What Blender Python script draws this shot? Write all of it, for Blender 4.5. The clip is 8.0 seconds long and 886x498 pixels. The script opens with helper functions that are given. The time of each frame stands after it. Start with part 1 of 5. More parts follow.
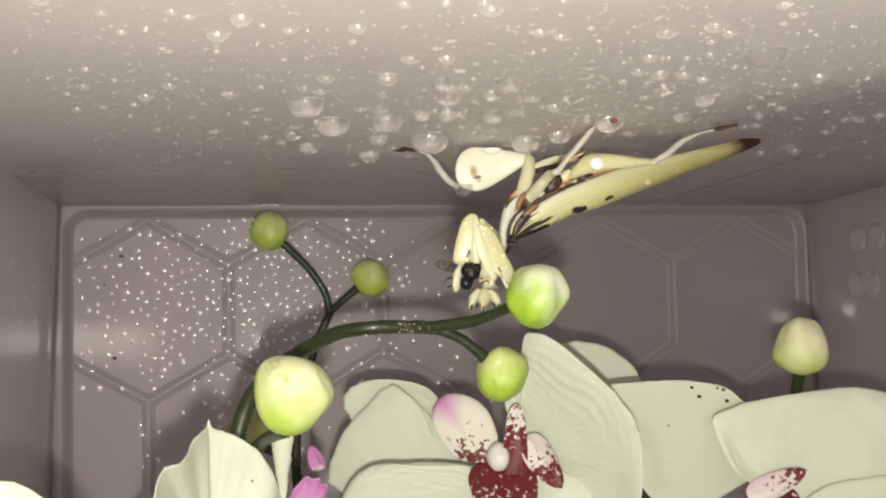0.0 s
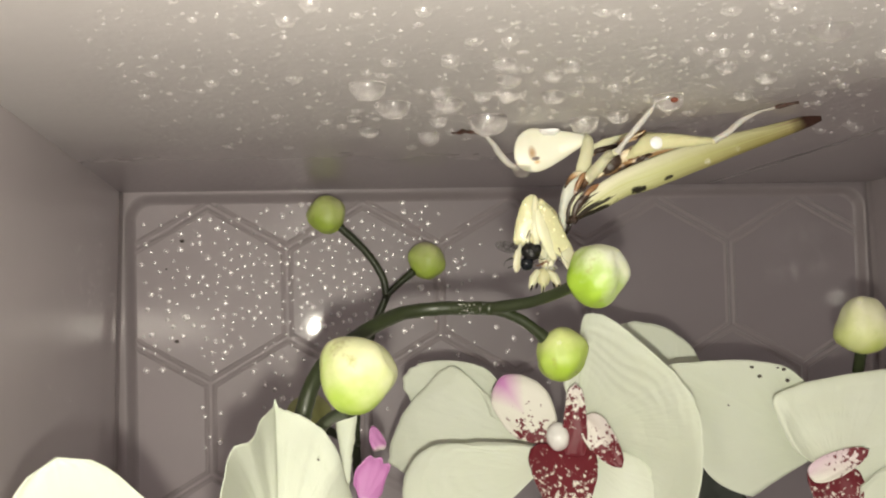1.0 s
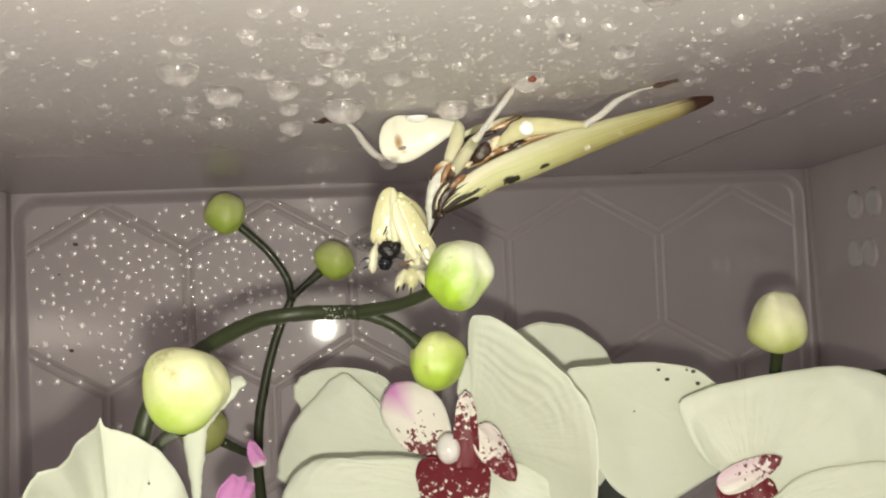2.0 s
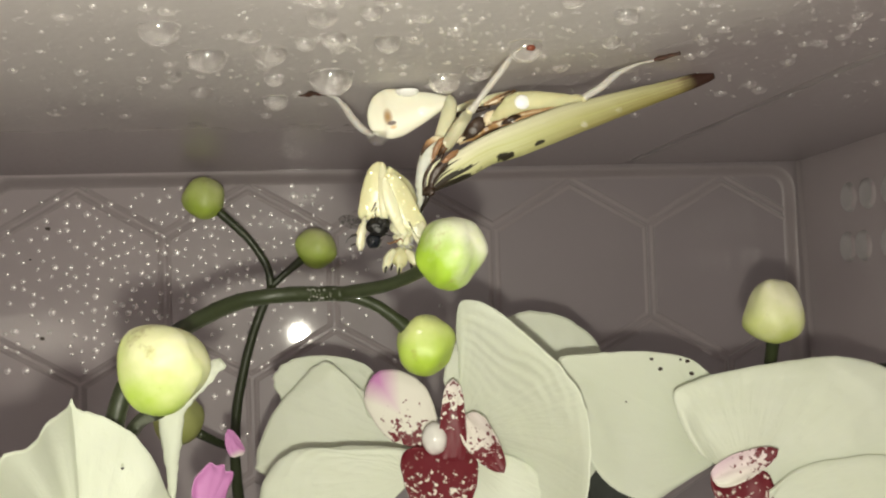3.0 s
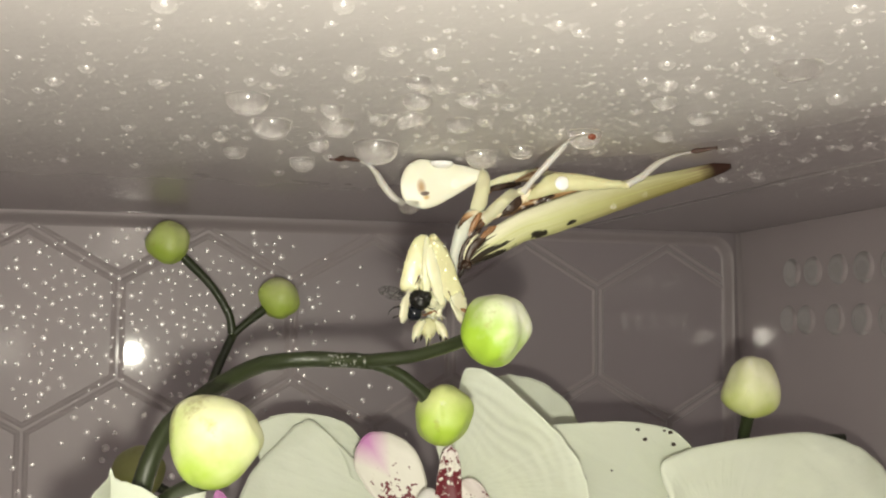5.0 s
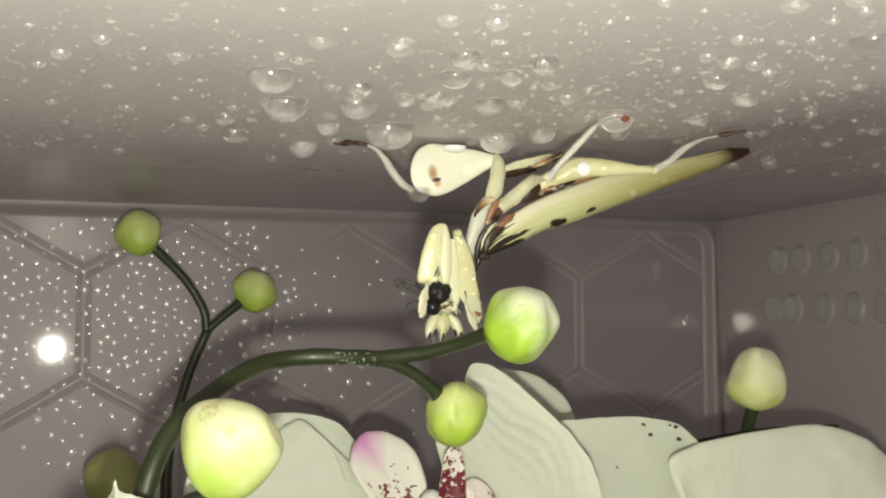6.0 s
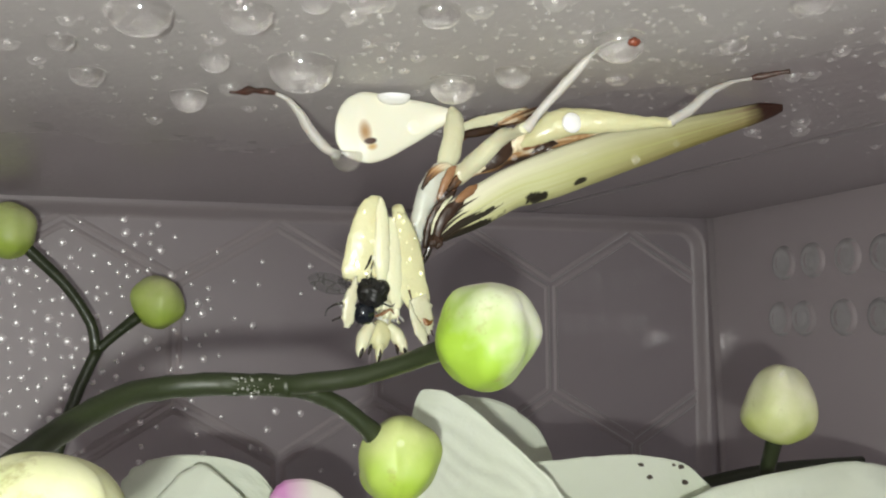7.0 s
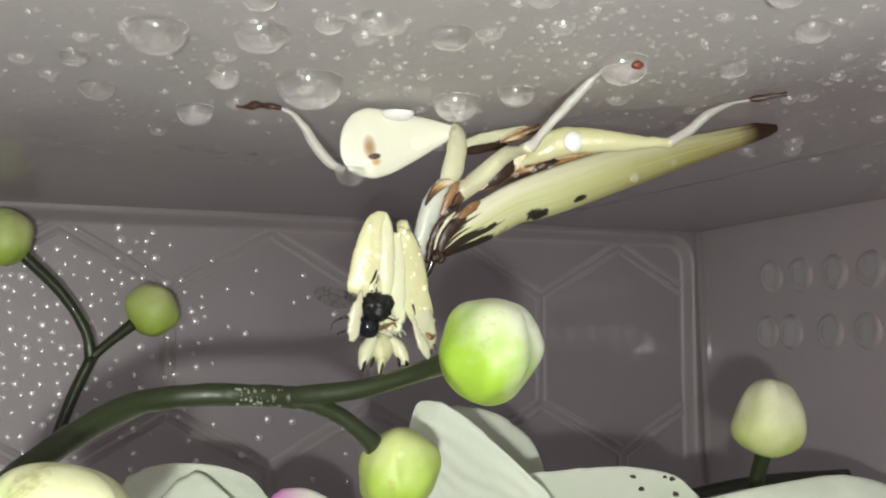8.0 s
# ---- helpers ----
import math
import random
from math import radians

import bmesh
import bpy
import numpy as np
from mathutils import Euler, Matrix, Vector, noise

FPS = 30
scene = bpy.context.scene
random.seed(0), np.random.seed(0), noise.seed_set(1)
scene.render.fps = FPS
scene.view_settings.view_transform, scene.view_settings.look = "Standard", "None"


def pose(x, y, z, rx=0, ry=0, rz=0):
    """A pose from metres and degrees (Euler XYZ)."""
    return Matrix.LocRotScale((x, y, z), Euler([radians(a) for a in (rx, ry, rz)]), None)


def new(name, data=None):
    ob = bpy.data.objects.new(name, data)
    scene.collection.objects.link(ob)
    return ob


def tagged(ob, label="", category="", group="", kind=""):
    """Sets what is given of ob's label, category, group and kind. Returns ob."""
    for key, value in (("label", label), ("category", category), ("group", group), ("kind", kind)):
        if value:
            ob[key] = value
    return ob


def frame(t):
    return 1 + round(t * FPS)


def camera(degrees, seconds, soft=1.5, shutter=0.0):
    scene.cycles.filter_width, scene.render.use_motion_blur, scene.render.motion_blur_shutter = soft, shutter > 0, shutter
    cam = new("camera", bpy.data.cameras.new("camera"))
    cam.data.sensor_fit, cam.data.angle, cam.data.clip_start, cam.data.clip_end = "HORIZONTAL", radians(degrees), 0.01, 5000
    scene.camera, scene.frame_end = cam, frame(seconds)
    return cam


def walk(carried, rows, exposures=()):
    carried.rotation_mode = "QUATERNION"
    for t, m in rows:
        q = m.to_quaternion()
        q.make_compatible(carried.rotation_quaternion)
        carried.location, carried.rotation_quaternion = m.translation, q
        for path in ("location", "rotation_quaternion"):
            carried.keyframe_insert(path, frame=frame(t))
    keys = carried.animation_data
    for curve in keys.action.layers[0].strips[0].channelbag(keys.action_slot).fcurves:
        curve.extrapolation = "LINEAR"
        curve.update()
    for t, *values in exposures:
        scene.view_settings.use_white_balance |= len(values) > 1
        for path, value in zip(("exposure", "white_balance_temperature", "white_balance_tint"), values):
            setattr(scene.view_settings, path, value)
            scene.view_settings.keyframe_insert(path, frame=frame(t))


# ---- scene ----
cam = camera(44.0, 8.0, soft=2.1)


def view(x, y, z, yaw, pitch, roll):
    """A camera's pose from metres and degrees: yaw to the left, pitch up, roll to the left."""
    return pose(x, y, z, 0, 0, yaw) @ pose(0, 0, 0, 90 + pitch) @ pose(0, 0, 0, 0, 0, roll)


# the hand-held phone up to the moment when it closes in
HELD = [
    (0.0, -0.0517, 0.0115, 0.1461, -11.03, 0.68, -0.57),
    (0.5, -0.0505, 0.0118, 0.1479, -9.79, -0.73, -0.51),
    (1.0, -0.0539, 0.0105, 0.1457, -8.53, -0.12, -1.09),
    (1.5, -0.0455, 0.0183, 0.1465, -8.44, 0.31, -1.18),
    (2.0, -0.0298, 0.0223, 0.1452, -8.28, -0.25, -2.11),
    (2.2, -0.0280, 0.0245, 0.1442, -8.12, -0.37, -2.25),
    (3.3, -0.0360, 0.0293, 0.1411, -10.76, 0.22, -0.80),
    (3.5, -0.0406, 0.0272, 0.1427, -11.68, 0.36, -0.20),
    (4.0, -0.0470, 0.0292, 0.1447, -13.77, 1.12, 1.08),
    (4.5, -0.0506, 0.0289, 0.1469, -15.29, 1.30, 1.51),
    (5.8, -0.0664, 0.0455, 0.1482, -20.83, 1.24, 0.73),
    (6.0, -0.0661, 0.0467, 0.1479, -21.50, 0.97, 0.86),
]
CLOSE = [
    (6.1, -0.0577, 0.0729, 0.1456, -22.88, 1.92, 0.63),
    (6.2, -0.0503, 0.0845, 0.1428, -22.17, 3.16, 0.36),
    (6.5, -0.0487, 0.0825, 0.1457, -22.83, 2.31, 0.35),
    (7.0, -0.0493, 0.0838, 0.1451, -23.76, 2.05, 0.43),
    (7.5, -0.0501, 0.0825, 0.1452, -24.51, 2.15, 0.69),
    (8.0, -0.0519, 0.0830, 0.1459, -24.69, 2.38, 1.05),
]
walk(cam, [(t, view(*p)) for t, *p in HELD + CLOSE], [(0.0, -0.12, 7000, 5), (2.2, -0.22, 7050, 5), (3.5, -0.5, 7100, 2), (4.5, -0.28, 7050, 4), (6.0, -0.54, 7000, 1), (6.2, -0.5, 6750, 2), (6.5, -0.5, 6300, 3), (8.0, -0.44, 6250, 3)])

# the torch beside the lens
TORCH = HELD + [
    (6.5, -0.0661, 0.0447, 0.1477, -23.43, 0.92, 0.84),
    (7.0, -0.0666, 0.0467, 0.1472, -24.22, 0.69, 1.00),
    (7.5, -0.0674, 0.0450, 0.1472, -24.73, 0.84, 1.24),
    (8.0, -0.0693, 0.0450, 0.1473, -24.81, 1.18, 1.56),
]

# ---- the dark room round the tub ----
room = bpy.data.worlds.new("room")
scene.world = room
room.use_nodes = True
room.node_tree.nodes["Background"].inputs[0].default_value = (1.0, 0.96, 0.95, 1)
room.node_tree.nodes["Background"].inputs[1].default_value = 0.68
scene.view_settings.exposure = 0.0


# ---- materials ----
def material(name, base, rough=0.5, **inputs):
    """A node material with one Principled shader; returns (material, nodes, links, shader)."""
    m = bpy.data.materials.new(name)
    m.use_nodes = True
    tree = m.node_tree
    s = tree.nodes["Principled BSDF"]
    s.inputs["Base Color"].default_value = (*base, 1)
    s.inputs["Roughness"].default_value = rough
    for key, value in inputs.items():
        s.inputs[key.replace("_", " ")].default_value = value
    return m, tree.nodes, tree.links, s


def ramp(nodes, stops):
    n = nodes.new("ShaderNodeValToRGB")
    e = n.color_ramp.elements
    while len(e) < len(stops):
        e.new(0.5)
    for el, (at, c) in zip(e, stops):
        el.position = at
        el.color = (c, c, c, 1) if isinstance(c, (int, float)) else (*c, 1)
    return n


def coords(nodes, links, kind="Object", scale=1.0, stretch=(1, 1, 1)):
    tc = nodes.new("ShaderNodeTexCoord")
    mp = nodes.new("ShaderNodeMapping")
    mp.inputs["Scale"].default_value = [scale * s for s in stretch]
    links.new(tc.outputs[kind], mp.inputs["Vector"])
    return mp.outputs[0]


def noisy(nodes, links, vector, scale, detail=4.0, rough=0.55):
    n = nodes.new("ShaderNodeTexNoise")
    n.inputs["Scale"].default_value = scale
    n.inputs["Detail"].default_value = detail
    n.inputs["Roughness"].default_value = rough
    links.new(vector, n.inputs["Vector"])
    return n.outputs["Fac"]


def mix(nodes, links, fac, a, b, blend="MIX"):
    n = nodes.new("ShaderNodeMix")
    n.data_type = "RGBA"
    n.blend_type = blend
    n.inputs[0].default_value = fac if isinstance(fac, (int, float)) else 1.0
    if not isinstance(fac, (int, float)):
        links.new(fac, n.inputs[0])
    for value, at in ((a, 6), (b, 7)):
        if isinstance(value, tuple):
            n.inputs[at].default_value = (*value, 1)
        else:
            links.new(value, n.inputs[at])
    return n.outputs[2]


def math_node(nodes, links, op, a, b=0.0, clamp=False):
    n = nodes.new("ShaderNodeMath")
    n.operation = op
    n.use_clamp = clamp
    for value, at in ((a, 0), (b, 1)):
        if isinstance(value, (int, float)):
            n.inputs[at].default_value = value
        else:
            links.new(value, n.inputs[at])
    return n.outputs[0]


def bump(nodes, links, shader, height, strength=0.3, distance=0.0005):
    n = nodes.new("ShaderNodeBump")
    n.inputs["Strength"].default_value = strength
    n.inputs["Distance"].default_value = distance
    links.new(height, n.inputs["Height"])
    links.new(n.outputs[0], shader.inputs["Normal"])


def plastic(name, base, rough, spots, clear, through_light, ior=1.45, haze=0.0, mist=None):
    """Milky moulded plastic: part of the light scatters back, part shines through, under a smooth gloss."""
    m, nodes, links, s = material(name, base, 1.0)
    s.inputs["Specular IOR Level"].default_value = 0.0
    v = coords(nodes, links)
    broad = noisy(nodes, links, v, 35, 3)
    fine = noisy(nodes, links, v, 900, 2)
    tone = mix(nodes, links, broad, tuple(c * 0.84 for c in base), base)
    if mist:
        # one end of the panel is whiter: fine condensation, plus the torch's broad glow painted in
        at = nodes.new("ShaderNodeSeparateXYZ")
        links.new(v, at.inputs[0])
        veil = nodes.new("ShaderNodeMapRange")
        veil.interpolation_type = "SMOOTHSTEP"
        veil.inputs["From Min"].default_value, veil.inputs["From Max"].default_value = mist[0], mist[1]
        links.new(math_node(nodes, links, "ADD", at.outputs[0], math_node(nodes, links, "MULTIPLY", math_node(nodes, links, "SUBTRACT", broad, 0.5), 0.05)), veil.inputs["Value"])
        tone = mix(nodes, links, veil.outputs[0], tone, mist[2])
    links.new(tone, s.inputs["Base Color"])
    t = nodes.new("ShaderNodeBsdfTranslucent")
    links.new(mix(nodes, links, noisy(nodes, links, v, 60, 4), tuple(c * 0.92 for c in through_light), through_light), t.inputs[0])
    body = nodes.new("ShaderNodeMixShader")
    body.inputs[0].default_value = clear
    links.new(s.outputs[0], body.inputs[1])
    links.new(t.outputs[0], body.inputs[2])
    gloss = nodes.new("ShaderNodeBsdfGlossy")
    r = nodes.new("ShaderNodeMapRange")
    r.inputs["To Min"].default_value, r.inputs["To Max"].default_value = rough * 0.75, rough * 1.35
    links.new(broad, r.inputs["Value"])
    links.new(r.outputs[0], gloss.inputs["Roughness"])
    relief = nodes.new("ShaderNodeBump")
    relief.inputs["Strength"].default_value = spots
    relief.inputs["Distance"].default_value = 0.0001
    links.new(fine, relief.inputs["Height"])
    links.new(relief.outputs[0], gloss.inputs["Normal"])
    fresnel = nodes.new("ShaderNodeFresnel")
    fresnel.inputs[0].default_value = ior
    top = nodes.new("ShaderNodeMixShader")
    links.new(fresnel.outputs[0], top.inputs[0])
    links.new(body.outputs[0], top.inputs[1])
    soft = nodes.new("ShaderNodeBsdfGlossy")
    soft.inputs["Roughness"].default_value = 0.5
    both = nodes.new("ShaderNodeMixShader")
    both.inputs[0].default_value = haze
    links.new(gloss.outputs[0], both.inputs[1])
    links.new(soft.outputs[0], both.inputs[2])
    links.new(both.outputs[0], top.inputs[2])
    links.new(top.outputs[0], nodes["Material Output"].inputs[0])
    return m


def wet_plastic(name, base, clear_base, through_light):
    """The tub's upper side: a breath of fog makes it dull and pale; past the fog's uneven edge the bare plastic is darker and shiny."""
    m, nodes, links, s = material(name, base, 1.0)
    s.inputs["Specular IOR Level"].default_value = 0.0
    v = coords(nodes, links)
    split = nodes.new("ShaderNodeSeparateXYZ")
    links.new(v, split.inputs[0])
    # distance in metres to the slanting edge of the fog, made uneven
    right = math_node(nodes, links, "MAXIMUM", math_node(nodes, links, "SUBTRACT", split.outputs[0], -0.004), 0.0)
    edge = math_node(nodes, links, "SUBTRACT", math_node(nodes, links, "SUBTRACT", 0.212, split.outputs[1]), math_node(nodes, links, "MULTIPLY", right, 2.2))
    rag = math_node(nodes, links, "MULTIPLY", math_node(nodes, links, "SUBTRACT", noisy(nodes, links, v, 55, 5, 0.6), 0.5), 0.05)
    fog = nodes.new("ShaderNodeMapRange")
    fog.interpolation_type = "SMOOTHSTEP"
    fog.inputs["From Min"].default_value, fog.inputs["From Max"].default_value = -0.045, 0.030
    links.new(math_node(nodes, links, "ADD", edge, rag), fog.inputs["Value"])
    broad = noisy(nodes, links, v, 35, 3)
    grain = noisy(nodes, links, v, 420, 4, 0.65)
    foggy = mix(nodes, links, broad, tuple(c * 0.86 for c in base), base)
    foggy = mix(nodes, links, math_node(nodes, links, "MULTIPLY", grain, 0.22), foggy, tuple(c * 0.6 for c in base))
    # the darker bare tone also holds the back wall's dark grazing reflection
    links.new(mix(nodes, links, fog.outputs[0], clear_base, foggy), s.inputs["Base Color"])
    t = nodes.new("ShaderNodeBsdfTranslucent")
    t.inputs[0].default_value = (*through_light, 1)
    body = nodes.new("ShaderNodeMixShader")
    thin = nodes.new("ShaderNodeMapRange")
    thin.inputs["To Min"].default_value, thin.inputs["To Max"].default_value = 0.5, 0.24
    links.new(fog.outputs[0], thin.inputs["Value"])
    links.new(thin.outputs[0], body.inputs[0])
    links.new(s.outputs[0], body.inputs[1])
    links.new(t.outputs[0], body.inputs[2])
    gloss = nodes.new("ShaderNodeBsdfGlossy")
    r = nodes.new("ShaderNodeMapRange")
    r.inputs["To Min"].default_value, r.inputs["To Max"].default_value = 0.13, 0.5
    links.new(fog.outputs[0], r.inputs["Value"])
    links.new(r.outputs[0], gloss.inputs["Roughness"])
    relief = nodes.new("ShaderNodeBump")
    relief.inputs["Strength"].default_value = 0.95
    relief.inputs["Distance"].default_value = 0.0004
    links.new(noisy(nodes, links, v, 480, 3), relief.inputs["Height"])
    links.new(relief.outputs[0], gloss.inputs["Normal"])
    fresnel = nodes.new("ShaderNodeFresnel")
    bend = nodes.new("ShaderNodeMapRange")
    bend.inputs["To Min"].default_value, bend.inputs["To Max"].default_value = 1.2, 1.2
    links.new(fog.outputs[0], bend.inputs["Value"])
    links.new(bend.outputs[0], fresnel.inputs[0])
    top = nodes.new("ShaderNodeMixShader")
    links.new(fresnel.outputs[0], top.inputs[0])
    links.new(body.outputs[0], top.inputs[1])
    links.new(gloss.outputs[0], top.inputs[2])
    links.new(top.outputs[0], nodes["Material Output"].inputs[0])
    return m


def petal_white(name="petal_white", base=(0.835, 0.885, 0.765), translucent=0.12, veins=1.0):
    """Waxy white petal with veins that fan out from its foot."""
    m, nodes, links, s = material(name, base, 0.55)
    s.inputs["Subsurface Weight"].default_value = 0.15
    s.inputs["Subsurface Radius"].default_value = (0.004, 0.004, 0.003)
    s.inputs["Subsurface Scale"].default_value = 0.5
    uv = coords(nodes, links, "UV", 1.0)
    obj = coords(nodes, links)
    soft = noisy(nodes, links, coords(nodes, links, "UV", 1.0, (1.6, 34, 1)), 1.0, 2.0, 0.45)
    grain = noisy(nodes, links, obj, 1800, 2)
    parts = nodes.new("ShaderNodeSeparateXYZ")
    links.new(uv, parts.inputs[0])
    rise = math_node(nodes, links, "MULTIPLY", parts.outputs[0], 1.6, True)
    crinkle = noisy(nodes, links, coords(nodes, links, "UV", 1.0, (7, 22, 1)), 1.0, 4.0, 0.6)
    height = math_node(nodes, links, "MULTIPLY_ADD", math_node(nodes, links, "ADD", math_node(nodes, links, "MULTIPLY", grain, 0.15), crinkle), 0.8)
    links.new(math_node(nodes, links, "MULTIPLY", soft, rise), height.node.inputs[2])
    bump(nodes, links, s, height, veins, 0.0007)
    tone = mix(nodes, links, noisy(nodes, links, obj, 70, 3), base, tuple(c * f for c, f in zip(base, (0.93, 0.95, 0.86))))
    veined = mix(nodes, links, math_node(nodes, links, "MULTIPLY", soft, 0.08), tone, (0.66, 0.68, 0.55))
    links.new(veined, s.inputs["Base Color"])
    t = nodes.new("ShaderNodeBsdfTranslucent")
    links.new(veined, t.inputs[0])
    mx = nodes.new("ShaderNodeMixShader")
    mx.inputs[0].default_value = translucent
    links.new(s.outputs[0], mx.inputs[1])
    links.new(t.outputs[0], mx.inputs[2])
    links.new(mx.outputs[0], nodes["Material Output"].inputs[0])
    return m


def lip_spotted(name, pink, red, low=0.0):
    """Orchid lip: white ground, magenta flush along one side, dense wine-red freckles towards the foot."""
    m, nodes, links, s = material(name, (0.78, 0.75, 0.70), 0.45)
    uv = coords(nodes, links, "UV", 1.0)
    obj = coords(nodes, links)
    split = nodes.new("ShaderNodeSeparateXYZ")
    links.new(uv, split.inputs[0])
    u, v = split.outputs[0], split.outputs[1]
    flush = ramp(nodes, [(0.0, 0.0), (pink[0], 0.0), (pink[1], 1.0)])
    links.new({"u": u, "w": math_node(nodes, links, "SUBTRACT", 1.0, v), "y": math_node(nodes, links, "MULTIPLY", u, math_node(nodes, links, "SUBTRACT", 1.0, math_node(nodes, links, "MULTIPLY", math_node(nodes, links, "ABSOLUTE", math_node(nodes, links, "SUBTRACT", v, 1.19)), 6.0)))}[pink[2]], flush.inputs[0])
    ground = mix(nodes, links, math_node(nodes, links, "MULTIPLY", flush.outputs[0], pink[3]), (0.78, 0.76, 0.68), (0.62, 0.26, 0.55))
    f = noisy(nodes, links, obj, 1100, 3, 0.6)
    dense = math_node(nodes, links, "MULTIPLY_ADD", u, -red[0])
    dense.node.inputs[2].default_value = red[1]
    if low:
        dense = math_node(nodes, links, "ADD", dense, math_node(nodes, links, "MULTIPLY", math_node(nodes, links, "MAXIMUM", math_node(nodes, links, "SUBTRACT", v, 1.23), 0.0), low))
    freckle = ramp(nodes, [(0.50, 0.0), (0.54, 1.0)])
    links.new(math_node(nodes, links, "ADD", f, dense), freckle.inputs[0])
    links.new(mix(nodes, links, freckle.outputs[0], ground, (0.15, 0.012, 0.022)), s.inputs["Base Color"])
    bump(nodes, links, s, noisy(nodes, links, obj, 700, 2), 0.25, 0.0002)
    return m


def bud_skin(name, green, cream, low, high, run=(0.0, 0.0, 1.0)):
    """A closed orchid bud: fresh green below, running out to cream, with faint seams."""
    m, nodes, links, s = material(name, green, 0.46)
    s.inputs["Subsurface Weight"].default_value = 0.2
    s.inputs["Subsurface Radius"].default_value = (0.003, 0.003, 0.001)
    s.inputs["Subsurface Scale"].default_value = 0.5
    g = coords(nodes, links, "Generated")
    obj = coords(nodes, links)
    dot = nodes.new("ShaderNodeVectorMath")
    dot.operation = "DOT_PRODUCT"
    dot.inputs[1].default_value = run
    links.new(g, dot.inputs[0])
    drift = math_node(nodes, links, "MULTIPLY_ADD", noisy(nodes, links, obj, 170, 3), 0.9)
    drift.node.inputs[2].default_value = -0.45
    up = math_node(nodes, links, "ADD", dot.outputs["Value"], drift)
    r = ramp(nodes, [(low, green), (high, cream)])
    links.new(up, r.inputs[0])
    mottled = mix(nodes, links, math_node(nodes, links, "MULTIPLY", noisy(nodes, links, obj, 420, 4, 0.65), 0.4), r.outputs[0], tuple(c * 0.8 for c in green))
    rust = ramp(nodes, [(0.59, 0.0), (0.70, 0.6)])
    links.new(noisy(nodes, links, obj, 190, 5, 0.7), rust.inputs[0])
    links.new(mix(nodes, links, rust.outputs[0], mottled, (0.34, 0.30, 0.09)), s.inputs["Base Color"])
    bump(nodes, links, s, noisy(nodes, links, obj, 260, 4), 0.3, 0.0005)
    return m


def stem_green(name, base):
    m, nodes, links, s = material(name, base, 0.46)
    obj = coords(nodes, links)
    streak = noisy(nodes, links, coords(nodes, links, "UV", 1.0, (6, 40, 1)), 3, 4)
    links.new(mix(nodes, links, streak, tuple(c * 0.6 for c in base), tuple(min(1, c * 1.35) for c in base)), s.inputs["Base Color"])
    bump(nodes, links, s, noisy(nodes, links, obj, 650, 4), 0.4, 0.0003)
    # a broken film of water
    s.inputs["Coat Weight"].default_value, s.inputs["Coat Roughness"].default_value = 0.55, 0.07
    film = nodes.new("ShaderNodeBump")
    film.inputs["Strength"].default_value, film.inputs["Distance"].default_value = 0.8, 0.0003
    links.new(noisy(nodes, links, obj, 420, 3), film.inputs["Height"])
    links.new(film.outputs[0], s.inputs["Coat Normal"])
    return m


def chitin(name, base, mottle=(0.5, 0.4, 0.2), amount=0.15, rough=0.38, translucent=0.15):
    """Pale waxy insect skin with fine mottling."""
    m, nodes, links, s = material(name, base, rough)
    s.inputs["Subsurface Weight"].default_value = 0.2
    s.inputs["Subsurface Radius"].default_value = (0.002, 0.0015, 0.001)
    s.inputs["Subsurface Scale"].default_value = 0.5
    obj = coords(nodes, links)
    c = mix(nodes, links, math_node(nodes, links, "MULTIPLY", noisy(nodes, links, obj, 420, 4), amount * 2), base, mottle)
    links.new(c, s.inputs["Base Color"])
    bump(nodes, links, s, noisy(nodes, links, obj, 1100, 4), 0.4, 0.0003)
    t = nodes.new("ShaderNodeBsdfTranslucent")
    links.new(c, t.inputs[0])
    mx = nodes.new("ShaderNodeMixShader")
    mx.inputs[0].default_value = translucent
    links.new(s.outputs[0], mx.inputs[1])
    links.new(t.outputs[0], mx.inputs[2])
    links.new(mx.outputs[0], nodes["Material Output"].inputs[0])
    return m


def patched(name, base, dark, threshold, scale=260, rough=0.4):
    """Cream skin with irregular brown patches."""
    m, nodes, links, s = material(name, base, rough)
    obj = coords(nodes, links)
    r = ramp(nodes, [(threshold, 0.0), (threshold + 0.08, 1.0)])
    links.new(noisy(nodes, links, obj, scale, 4, 0.6), r.inputs[0])
    tan = mix(nodes, links, noisy(nodes, links, obj, 500, 3), dark, tuple(min(1, c * 3.4) for c in dark))
    links.new(mix(nodes, links, r.outputs[0], base, tan), s.inputs["Base Color"])
    bump(nodes, links, s, noisy(nodes, links, obj, 1200, 3), 0.25, 0.0002)
    return m


